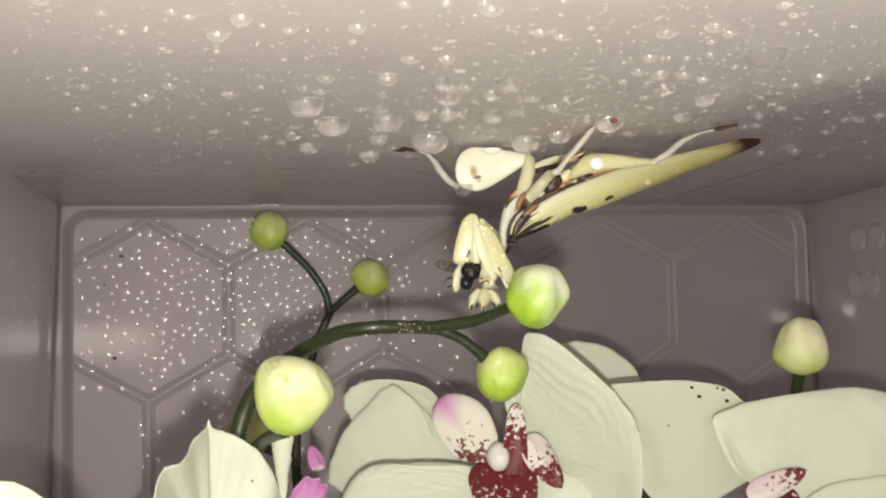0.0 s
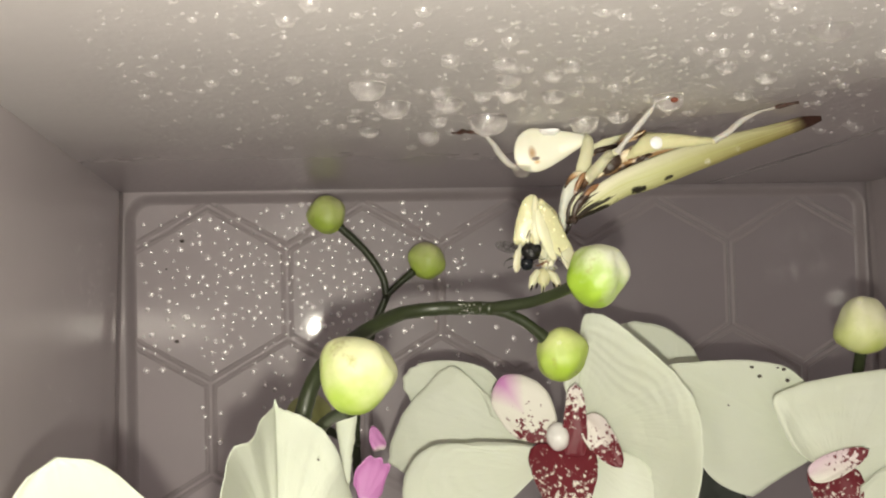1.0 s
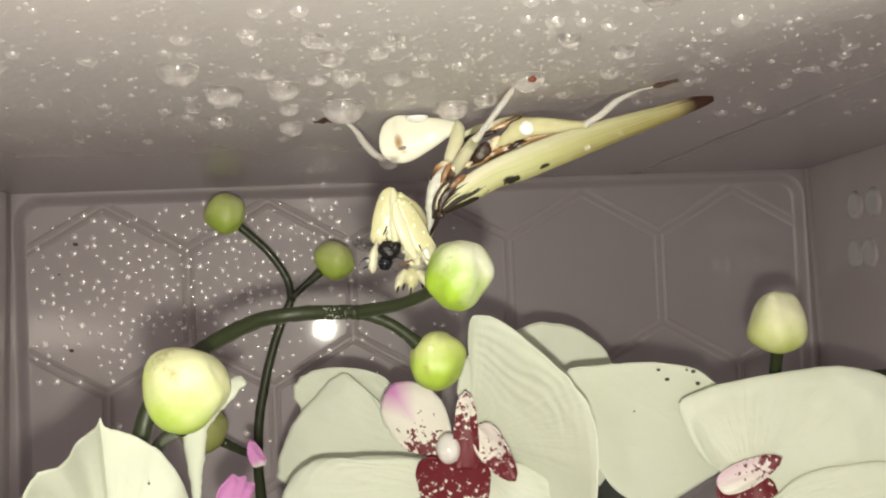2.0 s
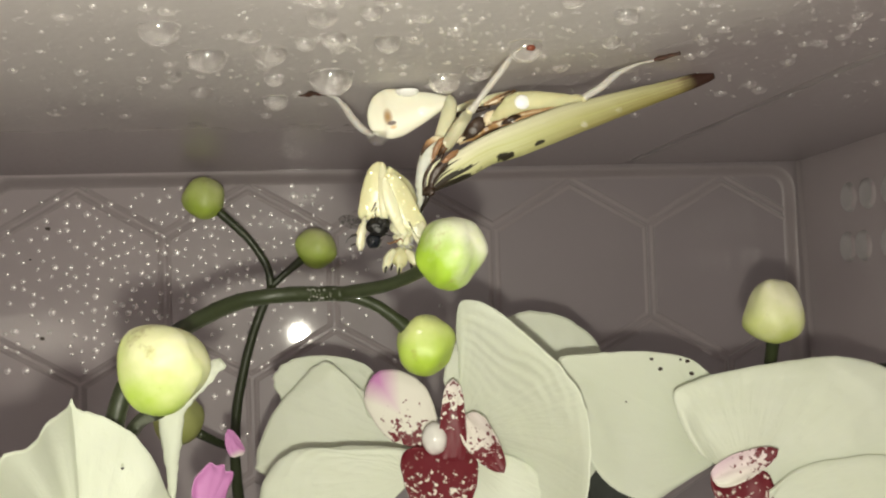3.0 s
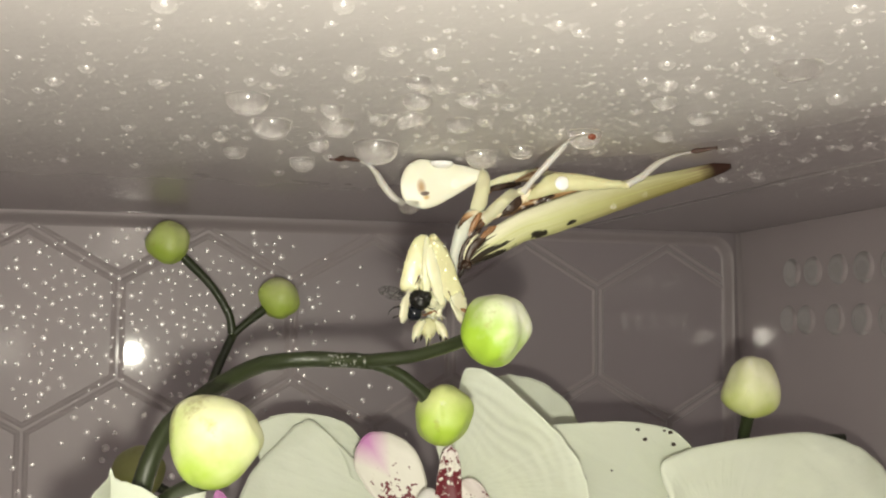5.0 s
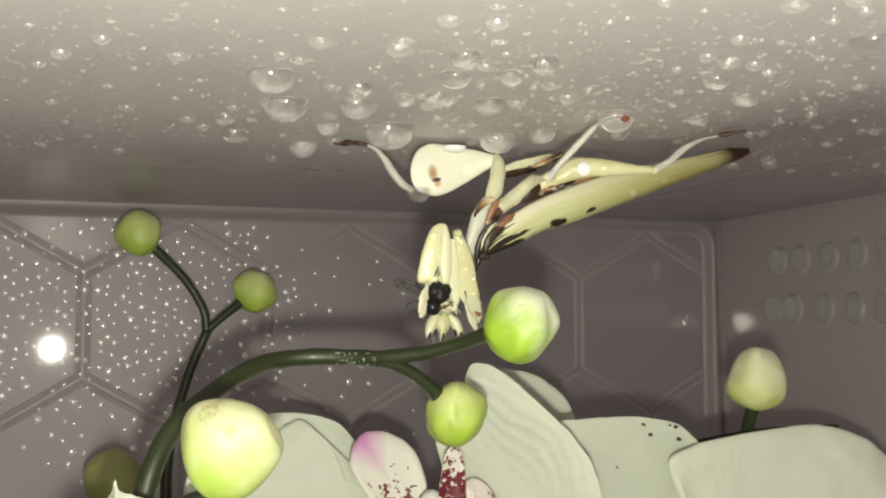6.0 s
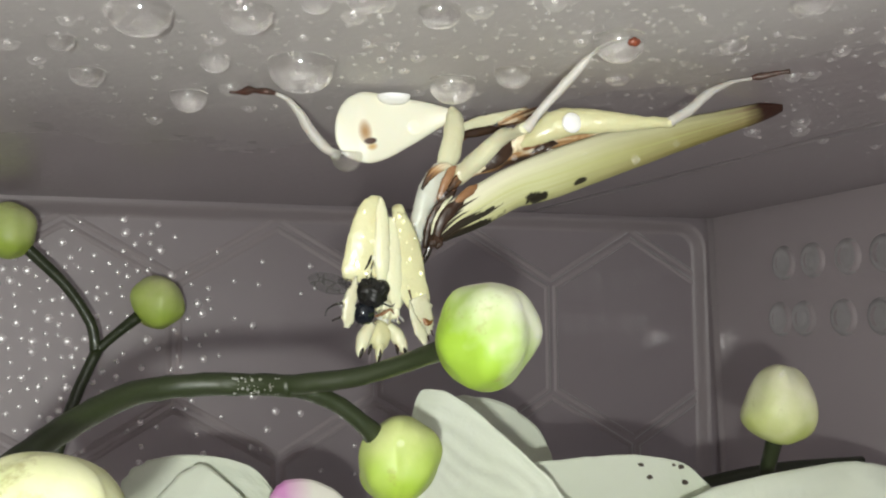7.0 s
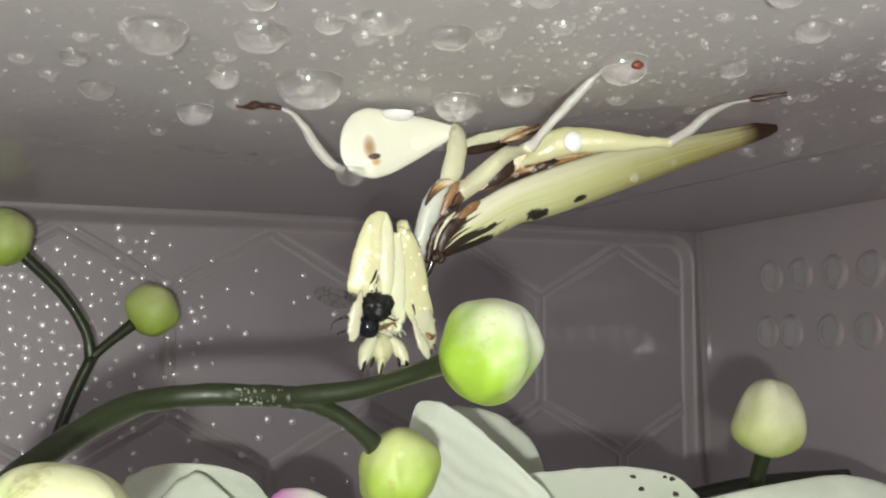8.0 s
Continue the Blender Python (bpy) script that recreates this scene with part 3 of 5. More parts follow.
def petal(name, foot, tip, face, half, mat, cup=3.0, curl=2.0, ripple=0.5, blunt=0.55, belly=0.5, point=0.0, thick=0.35, seed=0.0, ear=0.06, nu=26, nv=30):
    """A petal from its foot to its tip, its face towards `face`; half: its half width; cup lifts the sides, curl the tip."""
    foot, tip, face = Vector(foot), Vector(tip), Vector(face).normalized()
    axis = tip - foot
    length = axis.length
    axis = axis / length
    side = axis.cross(face).normalized()
    up = side.cross(axis).normalized()
    top, uvs = [], []
    for i in range(nu + 1):
        u = (i / nu) ** (1.5 if ear > 0.1 else 1.15)
        w = half * (math.sin(math.pi * min(1, max(0, u)) ** belly) ** blunt if 0 < u < 1 else 0.0)
        w = max(w, half * (0.10 if u < 0.5 else 0.015))
        for j in range(nv + 1):
            v = -1 + 2 * j / nv
            bend = cup * v * v * math.sin(math.pi * min(1, u * 1.05)) + curl * u * u
            wave = ripple * (noise.noise(Vector((u * 3 + seed, v * 2.2, seed))) + 0.5 * noise.noise(Vector((u * 7, v * 6, seed + 5))) * v * v)
            reach = u - ear * v * v * (1 - point) * math.sin(math.pi * u**belly)
            edge = 1 + 0.03 * noise.noise(Vector((u * 9, v * 3, seed + 9))) * abs(v)
            q = foot + axis * (length * reach) + side * (w * v * edge) + up * (bend + wave)
            if point and u > 0.86:
                q += axis * (point * length * (u - 0.86) * (1 - abs(v)))
            top.append(q)
            uvs.append((u, 0.5 + math.atan2(w * v, length * (max(reach, 0.0) + 0.12)) / 1.8))
    count = len(top)
    verts = top + [q - up * thick for q in top]
    uvs = uvs + uvs
    faces = []
    m = nv + 1
    for i in range(nu):
        for j in range(nv):
            a, b, c, d = i * m + j, i * m + j + 1, (i + 1) * m + j + 1, (i + 1) * m + j
            faces += [(a, b, c, d), (count + d, count + c, count + b, count + a)]
    rim = [i * m for i in range(nu + 1)] + [nu * m + j for j in range(1, m)] + [i * m + nv for i in range(nu - 1, -1, -1)] + list(range(nv - 1, 0, -1))
    for a, b in zip(rim, rim[1:] + rim[:1]):
        faces.append((a, b, count + b, count + a))
    return mesh(name, verts, faces, mat, uvs)


def fan(name, foot, face, rim, mat, cup=2.0, roll=0.6, ripple=0.5, pleat=0.0, wave=3.2, thick=0.4, seed=0.0, nu=34):
    """A broad petal that spreads from its foot: rim is rows of (angle, radius, lift) in its plane, anticlockwise from the right; cup sinks the foot,
    roll turns the margin back, pleat raises fine folds that follow the margin."""
    foot, face = Vector(foot), Vector(face).normalized()
    up = (Vector((0, 0, 1)) - face * face.z).normalized()
    side = up.cross(face)
    edge = spline([(*row, 0.0) if len(row) == 2 else row for row in rim], max(4, 72 // len(rim)))
    m = len(edge)
    span = max(1, m // 5)
    even = [float(np.mean(edge[max(0, j - span):j + span + 1, 2])) for j in range(m)]
    top, uvs = [], []
    for i in range(nu + 1):
        u = (i / nu) ** 0.85
        for j, (angle, reach, high) in enumerate(edge):
            high = even[j] + (high - even[j]) * u**4
            a = radians(angle)
            reach *= 1 + 0.012 * noise.noise(Vector((j * 0.35, seed, 1.0))) + 0.006 * noise.noise(Vector((j * 1.1, seed, 4.0)))
            r = max(u, 0.02) * reach
            lift = high * u * u - cup * (1 - u * u) - roll * max(0.0, (u - 0.82) / 0.18) ** 2
            px, py = r * math.cos(a), r * math.sin(a)
            lift += ripple * u * (noise.noise(Vector((px * 0.09, py * 0.09, seed))) + 0.45 * noise.noise(Vector((px * 0.26, py * 0.26, seed + 3))) + 0.12 * noise.noise(Vector((px * 0.8, py * 0.8, seed + 6))))
            if pleat:
                drift = 2.2 * noise.noise(Vector((px * 0.07, py * 0.07, seed + 7)))
                lift += pleat * math.sin(2 * math.pi * ((1 - u) * reach / wave + drift)) * u * (0.45 + 0.55 * noise.noise(Vector((a * 1.3, u * 2, seed))))
            top.append(foot + side * px + up * py + face * lift)
            uvs.append((u, 0.5 + a / math.pi))
    count = len(top)
    verts = top + [q - face * (thick * (1.0 if n < count - m else 0.25)) for n, q in enumerate(top)]
    faces = []
    for i in range(nu):
        for j in range(m - 1):
            a, b, c, d = i * m + j, i * m + j + 1, (i + 1) * m + j + 1, (i + 1) * m + j
            faces += [(a, d, c, b), (count + a, count + b, count + c, count + d)]
    border = list(range(m)) + [i * m + m - 1 for i in range(1, nu + 1)] + [nu * m + j for j in range(m - 2, -1, -1)] + [i * m for i in range(nu - 1, 0, -1)]
    for a, b in zip(border, border[1:] + border[:1]):
        faces.append((a, b, count + b, count + a))
    return mesh(name, verts, faces, mat, uvs + uvs)


def slab(name, low, high, mat, bevel=0.0):
    """A block between two corners."""
    bm = bmesh.new()
    bmesh.ops.create_cube(bm, size=1.0)
    for v in bm.verts:
        v.co = Vector([(l + h) / 2 + c * (h - l) for l, h, c in zip(low, high, v.co)]) * MM
    if bevel:
        bmesh.ops.bevel(bm, geom=list(bm.edges), offset=bevel * MM, segments=2, affect="EDGES")
    me = bpy.data.meshes.new(name)
    bm.to_mesh(me)
    bm.free()
    me.materials.append(mat)
    return me


# ---- the plastic tub, lying on its side with its mouth to the phone ----
BACK = 282.0      # the panel's face
RIM = 279.6       # the raised rim round it
LEFT, RIGHT = -92.0, 99.7
DRAFT = -0.025    # the side walls close in a little towards the mouth
LEAN = -0.03      # and lean in towards the upper side
MOUTH = -70.0


# the tub lies a little askew
ASKEW = Matrix.Translation((0, 0.282, 0.138)) @ pose(0, 0, 0, -2.75, 0, -1.9) @ Matrix.Translation((0, -0.282, -0.138))


def ceiling_z(y):
    return 166.3 + 0.06 * (182.0 - y)


def rounded(x0, x1, z0, z1, r, n=8):
    """A rectangle with rounded corners, counter-clockwise from the lower right."""
    out = []
    for cx, cz, start in ((x1 - r, z0 + r, -90), (x1 - r, z1 - r, 0), (x0 + r, z1 - r, 90), (x0 + r, z0 + r, 180)):
        for k in range(n + 1):
            a = radians(start + 90 * k / n)
            out.append((cx + r * math.cos(a), cz + r * math.sin(a)))
    return out


def build_back():
    """The tub's base: a raised rim that falls in a rounded step to a flat panel with a honeycomb of ribs."""
    loops = [(rounded(-125, 128, -12, 190, 4), RIM + 4), (rounded(-125, 128, -12, 190, 4), RIM)]
    edge = (-90.6, 98.0, 22.0, 159.6)
    for k in range(7):
        f = k / 6
        s = 2.5 * f
        drop = (BACK - RIM) * (0.5 - 0.5 * math.cos(math.pi * f))
        loops.append((rounded(edge[0] + s, edge[1] - s, edge[2] + s, edge[3] - s, 6.0 - s * 0.8), RIM + drop))
    verts, faces = [], []
    for loop, y in loops:
        verts += [(x, y, z) for x, z in loop]
    m = len(loops[0][0])
    for i in range(len(loops) - 1):
        for k in range(m):
            j = (k + 1) % m
            faces.append((i * m + k, i * m + j, (i + 1) * m + j, (i + 1) * m + k))
    faces.append(tuple(range((len(loops) - 1) * m, len(loops) * m)))
    faces.append(tuple(range(m))[::-1])
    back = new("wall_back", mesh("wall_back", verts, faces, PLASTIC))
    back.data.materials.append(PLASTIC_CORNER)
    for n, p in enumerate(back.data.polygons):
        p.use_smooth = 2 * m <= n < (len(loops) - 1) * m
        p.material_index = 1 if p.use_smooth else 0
    tagged(back, "milky grey plastic base of a tub with embossed honeycomb ribs", "tub base", kind="structure")
    back.matrix_basis = ASKEW
    # honeycomb
    x0, w, za, s = -52.0, 37.8, 146.0, 21.8
    kinds = {}
    for angle in (90, 30, -30):
        bm = bmesh.new()
        half, high = s / 2, {90: 0.21, 30: 0.22, -30: 0.23}[angle]
        ridge = [(-0.62, 0.0), (-0.42, -0.55 * high), (-0.2, -0.92 * high), (0.0, -high), (0.2, -0.92 * high), (0.42, -0.55 * high), (0.62, 0.0)]
        rows = [(p - 0.92, y) for p, y in ridge] + [(p + 0.92, y) for p, y in ridge]
        ends = []
        for e in (-1, 1):
            ends.append([bm.verts.new(Vector((e * (half - abs(p) * 0.577), y, p)) * MM) for p, y in rows])
        for k in range(13):
            if k != 6:
                bm.faces.new((ends[0][k], ends[0][k + 1], ends[1][k + 1], ends[1][k])).smooth = True
        bmesh.ops.recalc_face_normals(bm, faces=bm.faces)
        bmesh.ops.rotate(bm, cent=(0, 0, 0), matrix=Matrix.Rotation(radians(-angle), 3, "Y"), verts=bm.verts)
        me = bpy.data.meshes.new("rib")
        bm.to_mesh(me)
        bm.free()
        me.materials.append(PLASTIC_RIB)
        kinds[angle] = me
    for row in range(-1, 4):
        zt = za - row * 1.5 * s
        for col in range(-3, 6):
            x = x0 + (col + (0.5 if row % 2 else 0.0)) * w
            for angle, cx, cz in ((90, x, zt - s / 2), (30, x + w / 4, zt + s / 4), (-30, x - w / 4, zt + s / 4)):
                reach = s / 2 if angle == 90 else s / 4
                if cz + reach > 158.6 or cz - reach < 24 or not -87 < cx < 95:
                    continue
                rib = part("rib", kinds[angle], back)
                rib.location = (cx * MM, (BACK + 0.02) * MM, cz * MM)
    return back


def build_side(name, x, sign, label, mat):
    """A side wall with its rounded inner corner; sign: +1 on the right."""
    inner = []
    r = 1.6
    far = RIM + 0.3
    for k in range(9):
        a = radians(90 * k / 8)
        inner.append((x - sign * (r - r * math.sin(a)), far - r + r * math.cos(a)))
    inner.append((x + sign * DRAFT * (far - r - 120), 120.0))
    inner.append((x + sign * DRAFT * (far - r - MOUTH), MOUTH))
    outer = [(px + sign * 2.5, py) for px, py in inner[8:]]
    prof = [(inner[0][0], far + 1.5)] + inner + outer[::-1] + [(x + sign * 2.5, far + 1.5)]
    z0, z1 = -8.0, 186.0
    n = len(prof)
    verts = [(px + sign * LEAN * (z - 138), py, z) for z in (z0, z1) for px, py in prof]
    faces = [(k, (k + 1) % n, n + (k + 1) % n, n + k) for k in range(n)]
    faces += [tuple(range(n))[::-1], tuple(range(n, 2 * n))]
    ob = new(name, mesh(name, verts, faces, mat))
    bmx = bmesh.new()
    bmx.from_mesh(ob.data)
    bmesh.ops.recalc_face_normals(bmx, faces=bmx.faces)
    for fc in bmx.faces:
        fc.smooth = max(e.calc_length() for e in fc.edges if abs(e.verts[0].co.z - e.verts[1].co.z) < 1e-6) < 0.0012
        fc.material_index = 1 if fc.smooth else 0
    ob.data.materials.append(PLASTIC_CORNER if mat is PLASTIC_LIT else mat)
    bmx.to_mesh(ob.data)
    bmx.free()
    ob.matrix_basis = ASKEW
    return tagged(ob, label, "tub wall", kind="structure")


back_wall = build_back()
for x, z, r in ((-77.3, 148.3, 0.55), (-78.8, 123.9, 0.5), (-81.1, 141.5, 0.3)):
    part("speck", blob("speck", (x, BACK, z), (r, 0.3, r * 0.7), GRIT, 0.5, 2, 0, (0, 0, 0), 7, x), back_wall, "dark speck of dirt")
build_side("wall_left", LEFT, -1, "milky grey plastic side of the tub, toned paler for the torch's glow", PLASTIC_LIT)
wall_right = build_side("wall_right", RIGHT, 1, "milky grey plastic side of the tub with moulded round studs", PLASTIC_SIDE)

# upper side, on which the mantis and the drops hang
top_verts = [(-132, MOUTH, ceiling_z(MOUTH)), (136, MOUTH, ceiling_z(MOUTH)), (136, BACK + 2, ceiling_z(BACK + 2)), (-132, BACK + 2, ceiling_z(BACK + 2))]
top_verts += [(x, y, z + 2.5) for x, y, z in top_verts]
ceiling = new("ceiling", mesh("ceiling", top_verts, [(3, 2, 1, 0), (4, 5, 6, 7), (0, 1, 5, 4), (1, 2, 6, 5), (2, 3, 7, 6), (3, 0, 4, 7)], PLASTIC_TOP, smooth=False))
tagged(ceiling, "wet milky plastic upper side of the tub beaded with condensation", "tub wall", kind="structure")
ridge_rows = [(55.0, y, ceiling_z(y) + 0.05, 0.95 + 0.2 * math.sin(y * 0.11), 0.16) for y in range(60, 279, 12)]
part("moulded_ridge", sweep("moulded_ridge", ridge_rows, PLASTIC_RIB, (1, 0, 0), 10, 3), ceiling)
floor = new("floor", slab("floor", (-132, MOUTH, -4), (136, BACK + 2, 0), PLASTIC))
tagged(floor, "milky grey plastic lower side of the tub", "tub floor", kind="structure")


def stud_mesh():
    """A shallow moulded ring-shaped stud on the right wall, facing -x."""
    verts, faces = [], []
    prof = ((3.4, 0.0), (3.1, 0.55), (2.5, 0.8), (1.9, 0.55), (1.2, 0.5), (0.0, 0.75))
    n = 20
    for r, h in prof[:-1]:
        verts += [(-h, r * math.cos(2 * math.pi * k / n), r * math.sin(2 * math.pi * k / n)) for k in range(n)]
    verts.append((-prof[-1][1], 0, 0))
    for i in range(len(prof) - 2):
        faces += [(i * n + k, i * n + (k + 1) % n, (i + 1) * n + (k + 1) % n, (i + 1) * n + k) for k in range(n)]
    i = (len(prof) - 2) * n
    faces += [(i + k, i + (k + 1) % n, len(verts) - 1) for k in range(n)]
    return mesh("stud", verts, faces, PLASTIC_RIB)


STUD = stud_mesh()
for z, at_y in ((149.3, (255.5, 247.0, 237.5, 228.5, 219.5)), (138.4, (257.5, 250.5, 239.5, 230.0, 221.0))):
    for y in at_y:
        x = RIGHT + DRAFT * (RIM - 1.3 - y) + LEAN * (z - 138)
        s = part("stud", STUD, wall_right)
        s.matrix_local = pose((x + 0.02) * MM, y * MM, z * MM, 0, 0, math.degrees(math.atan(DRAFT)))


# ---- the orchid ----
def spray(label, group="orchid sprays"):
    return thing("orchid_spray", None, label, "orchid spray", group)


front = spray("dark green arching orchid stem with plump green and cream buds")
part("stem", tube("stem", [(-47, 193, 60), (-50.5, 188, 95), (-51.2, 184.5, 112), (-50.4, 183, 120.8), (-47.2, 185.5, 127.2), (-41.2, 190, 131.4), (-34.7, 194.5, 134.2), (-30.3, 196, 134.9), (-25.8, 195.5, 135.2), (-21.8, 193.5, 135.2), (-18.6, 190.5, 135.2)], [1.6, 1.5, 1.4, 1.35, 1.3, 1.25, 1.25, 1.2, 1.2, 1.15, 1.15], STEM, 16, 7, 0.12), front)
part("pedicel", tube("pedicel", [(-20.5, 192.3, 135.2), (-17.8, 189.6, 135.5), (-13, 186.0, 136.4), (-9, 182, 138.2), (-6.5, 177, 140)], [0.7, 1.05, 0.95, 0.95, 1.1], STEM, 14, 6, 0.08), front)
part("pedicel", tube("pedicel", [(-20.5, 192.4, 135.3), (-18.0, 190.6, 135.0), (-14.2, 190.4, 133.4), (-11.4, 190.6, 131.4), (-9.0, 191.3, 129.2)], [0.7, 1.0, 0.9, 0.95, 1.3], STEM, 14, 6, 0.08), front)
part("pedicel", tube("pedicel", [(-51, 185, 111), (-49.2, 182, 116.5), (-46.6, 176, 120.2), (-43.8, 171, 122)], [1.1, 1.0, 0.95, 1.0], STEM, 12, 6, 0.08), front)
part("bud", blob("bud", (-5.9, 172.4, 140.8), (3.9, 4.2, 4.9), BUD_SHOULDER, 0.11, 1.5, -0.16, (0, 24, 20), 44, 0.85, 3, 0.028, 2.2), front, "plump bud, pale green with a cream shoulder")
part("bud", blob("bud", (-6.7, 191.4, 127.2), (4.3, 4.4, 4.65), BUD_GREEN, 0.10, 1.5, 0.05, (0, 20, 0), 40, 4.1, 3, 0.06, 2.05), front, "small round yellow-green bud")
part("bud", blob("bud", (-43.2, 168.6, 127.2), (3.9, 3.9, 5.6), BUD_PALE, 0.10, 1.1, -0.75, (0, 16, 0), 40, 7.7, 3, 0.05, 2.2), front, "large smooth cream and lime-green bud")

rear = spray("thin dark green orchid stem with three small round buds")
part("stem", tube("stem", [(-32, 240, 60), (-36.5, 262, 92), (-36.8, 268, 104), (-35.5, 271, 113), (-32.4, 273, 124.5), (-28.2, 274, 134.5)], [1.2, 1.15, 1.1, 1.05, 1.0, 1.0], STEM, 12, 7, 0.08), rear)
part("pedicel", tube("pedicel", [(-28.4, 274, 134), (-29.3, 274, 138.8), (-33.3, 274, 145), (-39.8, 273.2, 151.4)], [0.95, 0.9, 0.9, 1.0], STEM, 12, 7, 0.06), rear)
part("pedicel", tube("pedicel", [(-28.3, 274, 134.3), (-25.2, 274.3, 137), (-21.5, 275, 139.9)], [0.85, 0.85, 1.05], STEM, 12, 6, 0.06), rear)
part("bud", blob("bud", (-42.4, 273.0, 153.9), (4.6, 4.5, 4.5), BUD_SMALL, 0.09, 1.4, 0.04, (0, 20, 0), 22, 3.1, 3, 0.06, 2.15), rear)
part("bud", blob("bud", (-18.2, 275.5, 142.3), (4.6, 4.4, 4.2), BUD_SMALL, 0.09, 1.4, 0.03, (0, 60, 0), 22, 5.4, 3, 0.06, 2.3), rear)

part("pedicel", tube("pedicel", [(-36.6, 264, 100.6), (-39.5, 261, 102.2), (-44.2, 258.5, 105.2)], [0.9, 0.85, 1.0], STEM, 12, 6, 0.06), rear)
part("bud", blob("bud", (-47.9, 258, 108.2), (5.4, 5.2, 5.2), BUD_DULL, 0.08, 1.2, 0.1, (0, 40, 0), 18, 2.2), rear, "yellow-green bud in the shade")

side = spray("short dark green orchid stem carrying one cream bud")
part("stem", tube("stem", [(58.4, 215, 60), (58.0, 213, 100), (57.4, 210.5, 117), (56.9, 207.5, 125)], [1.3, 1.2, 1.1, 1.2], STEM, 12, 6, 0.06), side)
part("bud", blob("bud", (56.4, 206.0, 129.4), (5.9, 5.6, 5.5), BUD_CREAM, 0.10, 1.3, 0.36, (0, 5, 0), 24, 9.2, 3, 0.06, 2.3), side)
lying = spray("dark green orchid stem lying across behind the flowers")
part("stem", tube("stem", [(58, 235, 112), (76, 232, 115), (95, 230, 115.5)], [1.0, 1.0, 1.0], STEM, 10, 5), lying)

FACE = (-0.25, -1.0, 0.12)


def flower(label):
    return thing("orchid_flower", None, label, "orchid flower", "orchid flowers")


# the open flower under the mantis
f = flower("white orchid flower with a wine-red freckled and pink-flushed lip")
part("petal", fan("petal", (0, 213, 108), (-0.6, -1, -0.3), [(-110, 16, 6), (-75, 20, 8), (-35, 24.5, 8), (-3, 25.9, 6), (6, 26.0, 4.3), (15, 26.3, 2.4), (24, 25.9, 0.7), (34, 25.0, -1.4), (46, 24.3, -2.3), (57, 24.5, -2.6), (68, 25.6, -2.3), (75, 26.2, -1.1), (79, 25.6, 0), (80, 21, 0)], PETAL, 5.0, 0.4, 0.8, 0.16, 1.9, 0.4, 1.0, 46), f)
part("petal_fold", fan("petal_fold", (2, 215.5, 112), (-0.2, -1, 0.0), [(66, 9.0), (70, 11.0), (78, 13.0), (86, 13.8), (94, 11.6), (101, 9.2), (108, 7.0)], PETAL, 0.4, 0.5, 0.3, 0, 3, 0.35, 1.7, 14), f)
part("petal", fan("petal", (-5, 230.0, 110), FACE, [(108, 7), (120.6, 7.6), (124.9, 12.2), (132.0, 15.4), (139.7, 18.7), (149.2, 23.3), (153.6, 25.0), (158.8, 26.2), (164.1, 25.9), (169.5, 24.0), (180, 21), (200, 16)], PETAL, 1.5, 0.4, 0.7, 0.0, 3, 0.4, 2.0), f)
part("sepal", fan("sepal", (-3, 225.0, 106), FACE, [(151.2, 11.4), (142.7, 14.1), (137.4, 18.9), (137.4, 22.7), (142.2, 24.3), (153.8, 25.7), (169.6, 28.5), (184.0, 30.6), (189.8, 29.6), (205, 20)], PETAL, 0.8, 0.9, 0.7, 0.0, 3, 0.4, 3.0), f)
part("sepal", fan("sepal", (-6, 211, 103.5), (-0.1, -1, 0.5), [(60, 4), (110, 5.5), (140, 9), (156, 14.5), (161, 18.5), (167, 22), (176, 24.8), (190, 26.4), (206, 24), (222, 17)], PETAL, 0.6, 0.9, 0.6, 0.2, 2.6, 0.4, 4.0), f)
part("sepal", petal("sepal", (2, 212, 104), (14, 203, 78), FACE, 11, PETAL, 1.5, 1.0, 0.6, 0.6, 0.65, 0, 0.4, 5.0), f)
part("lip_lobe", fan("lip_lobe", (-3.5, 215.5, 107), (-0.2, -1, 0.35), [(66, 5), (78, 7.5), (89.5, 10.9), (102, 13.7), (114, 15.7), (123, 16.3), (130, 15.7), (136, 14.8), (142, 13.6), (150, 10.5), (165, 6)], LIP_LEFT, 0.8, 0.5, 0.3, 0, 3, 0.35, 6.0, 20), f, "white lip lobe flushed pink with wine-red specks")
part("lip_lobe", petal("lip_lobe", (2.6, 210, 113.5), (8.0, 205.5, 104.4), (-0.7, -1, 0.1), 2.9, LIP_RIGHT, 1.0, 0.5, 0.4, 0.55, 0.8, 0, 0.35, 7.0, nu=18, nv=18), f, "white lip lobe freckled wine-red")
part("lip", petal("lip", (-2.0, 212, 108.0), (-3.0, 203, 94), (0, -1, 0.45), 6.5, LIP_MID, 1.4, 0.5, 0.4, 0.6, 0.55, 0, 0.5, 8.0, nu=18, nv=18), f, "wine-red freckled lip")
part("lip_lobe", petal("lip_lobe", (0.2, 210, 106.0), (0.6, 210, 119.6), (-0.2, -1, 0.2), 2.3, LIP_RIDGE, 0.8, 0.3, 0.3, 0.3, 0.6, 0, 0.35, 9.0, nu=16, nv=14), f, "wine-red streaked ridge of the lip")
part("column", blob("column", (-2.6, 211.0, 109.6), (2.3, 2.8, 2.3), COLUMN, 0.06, 1.5, 0.1, (80, 0, 0), 18), f, "waxy white column")

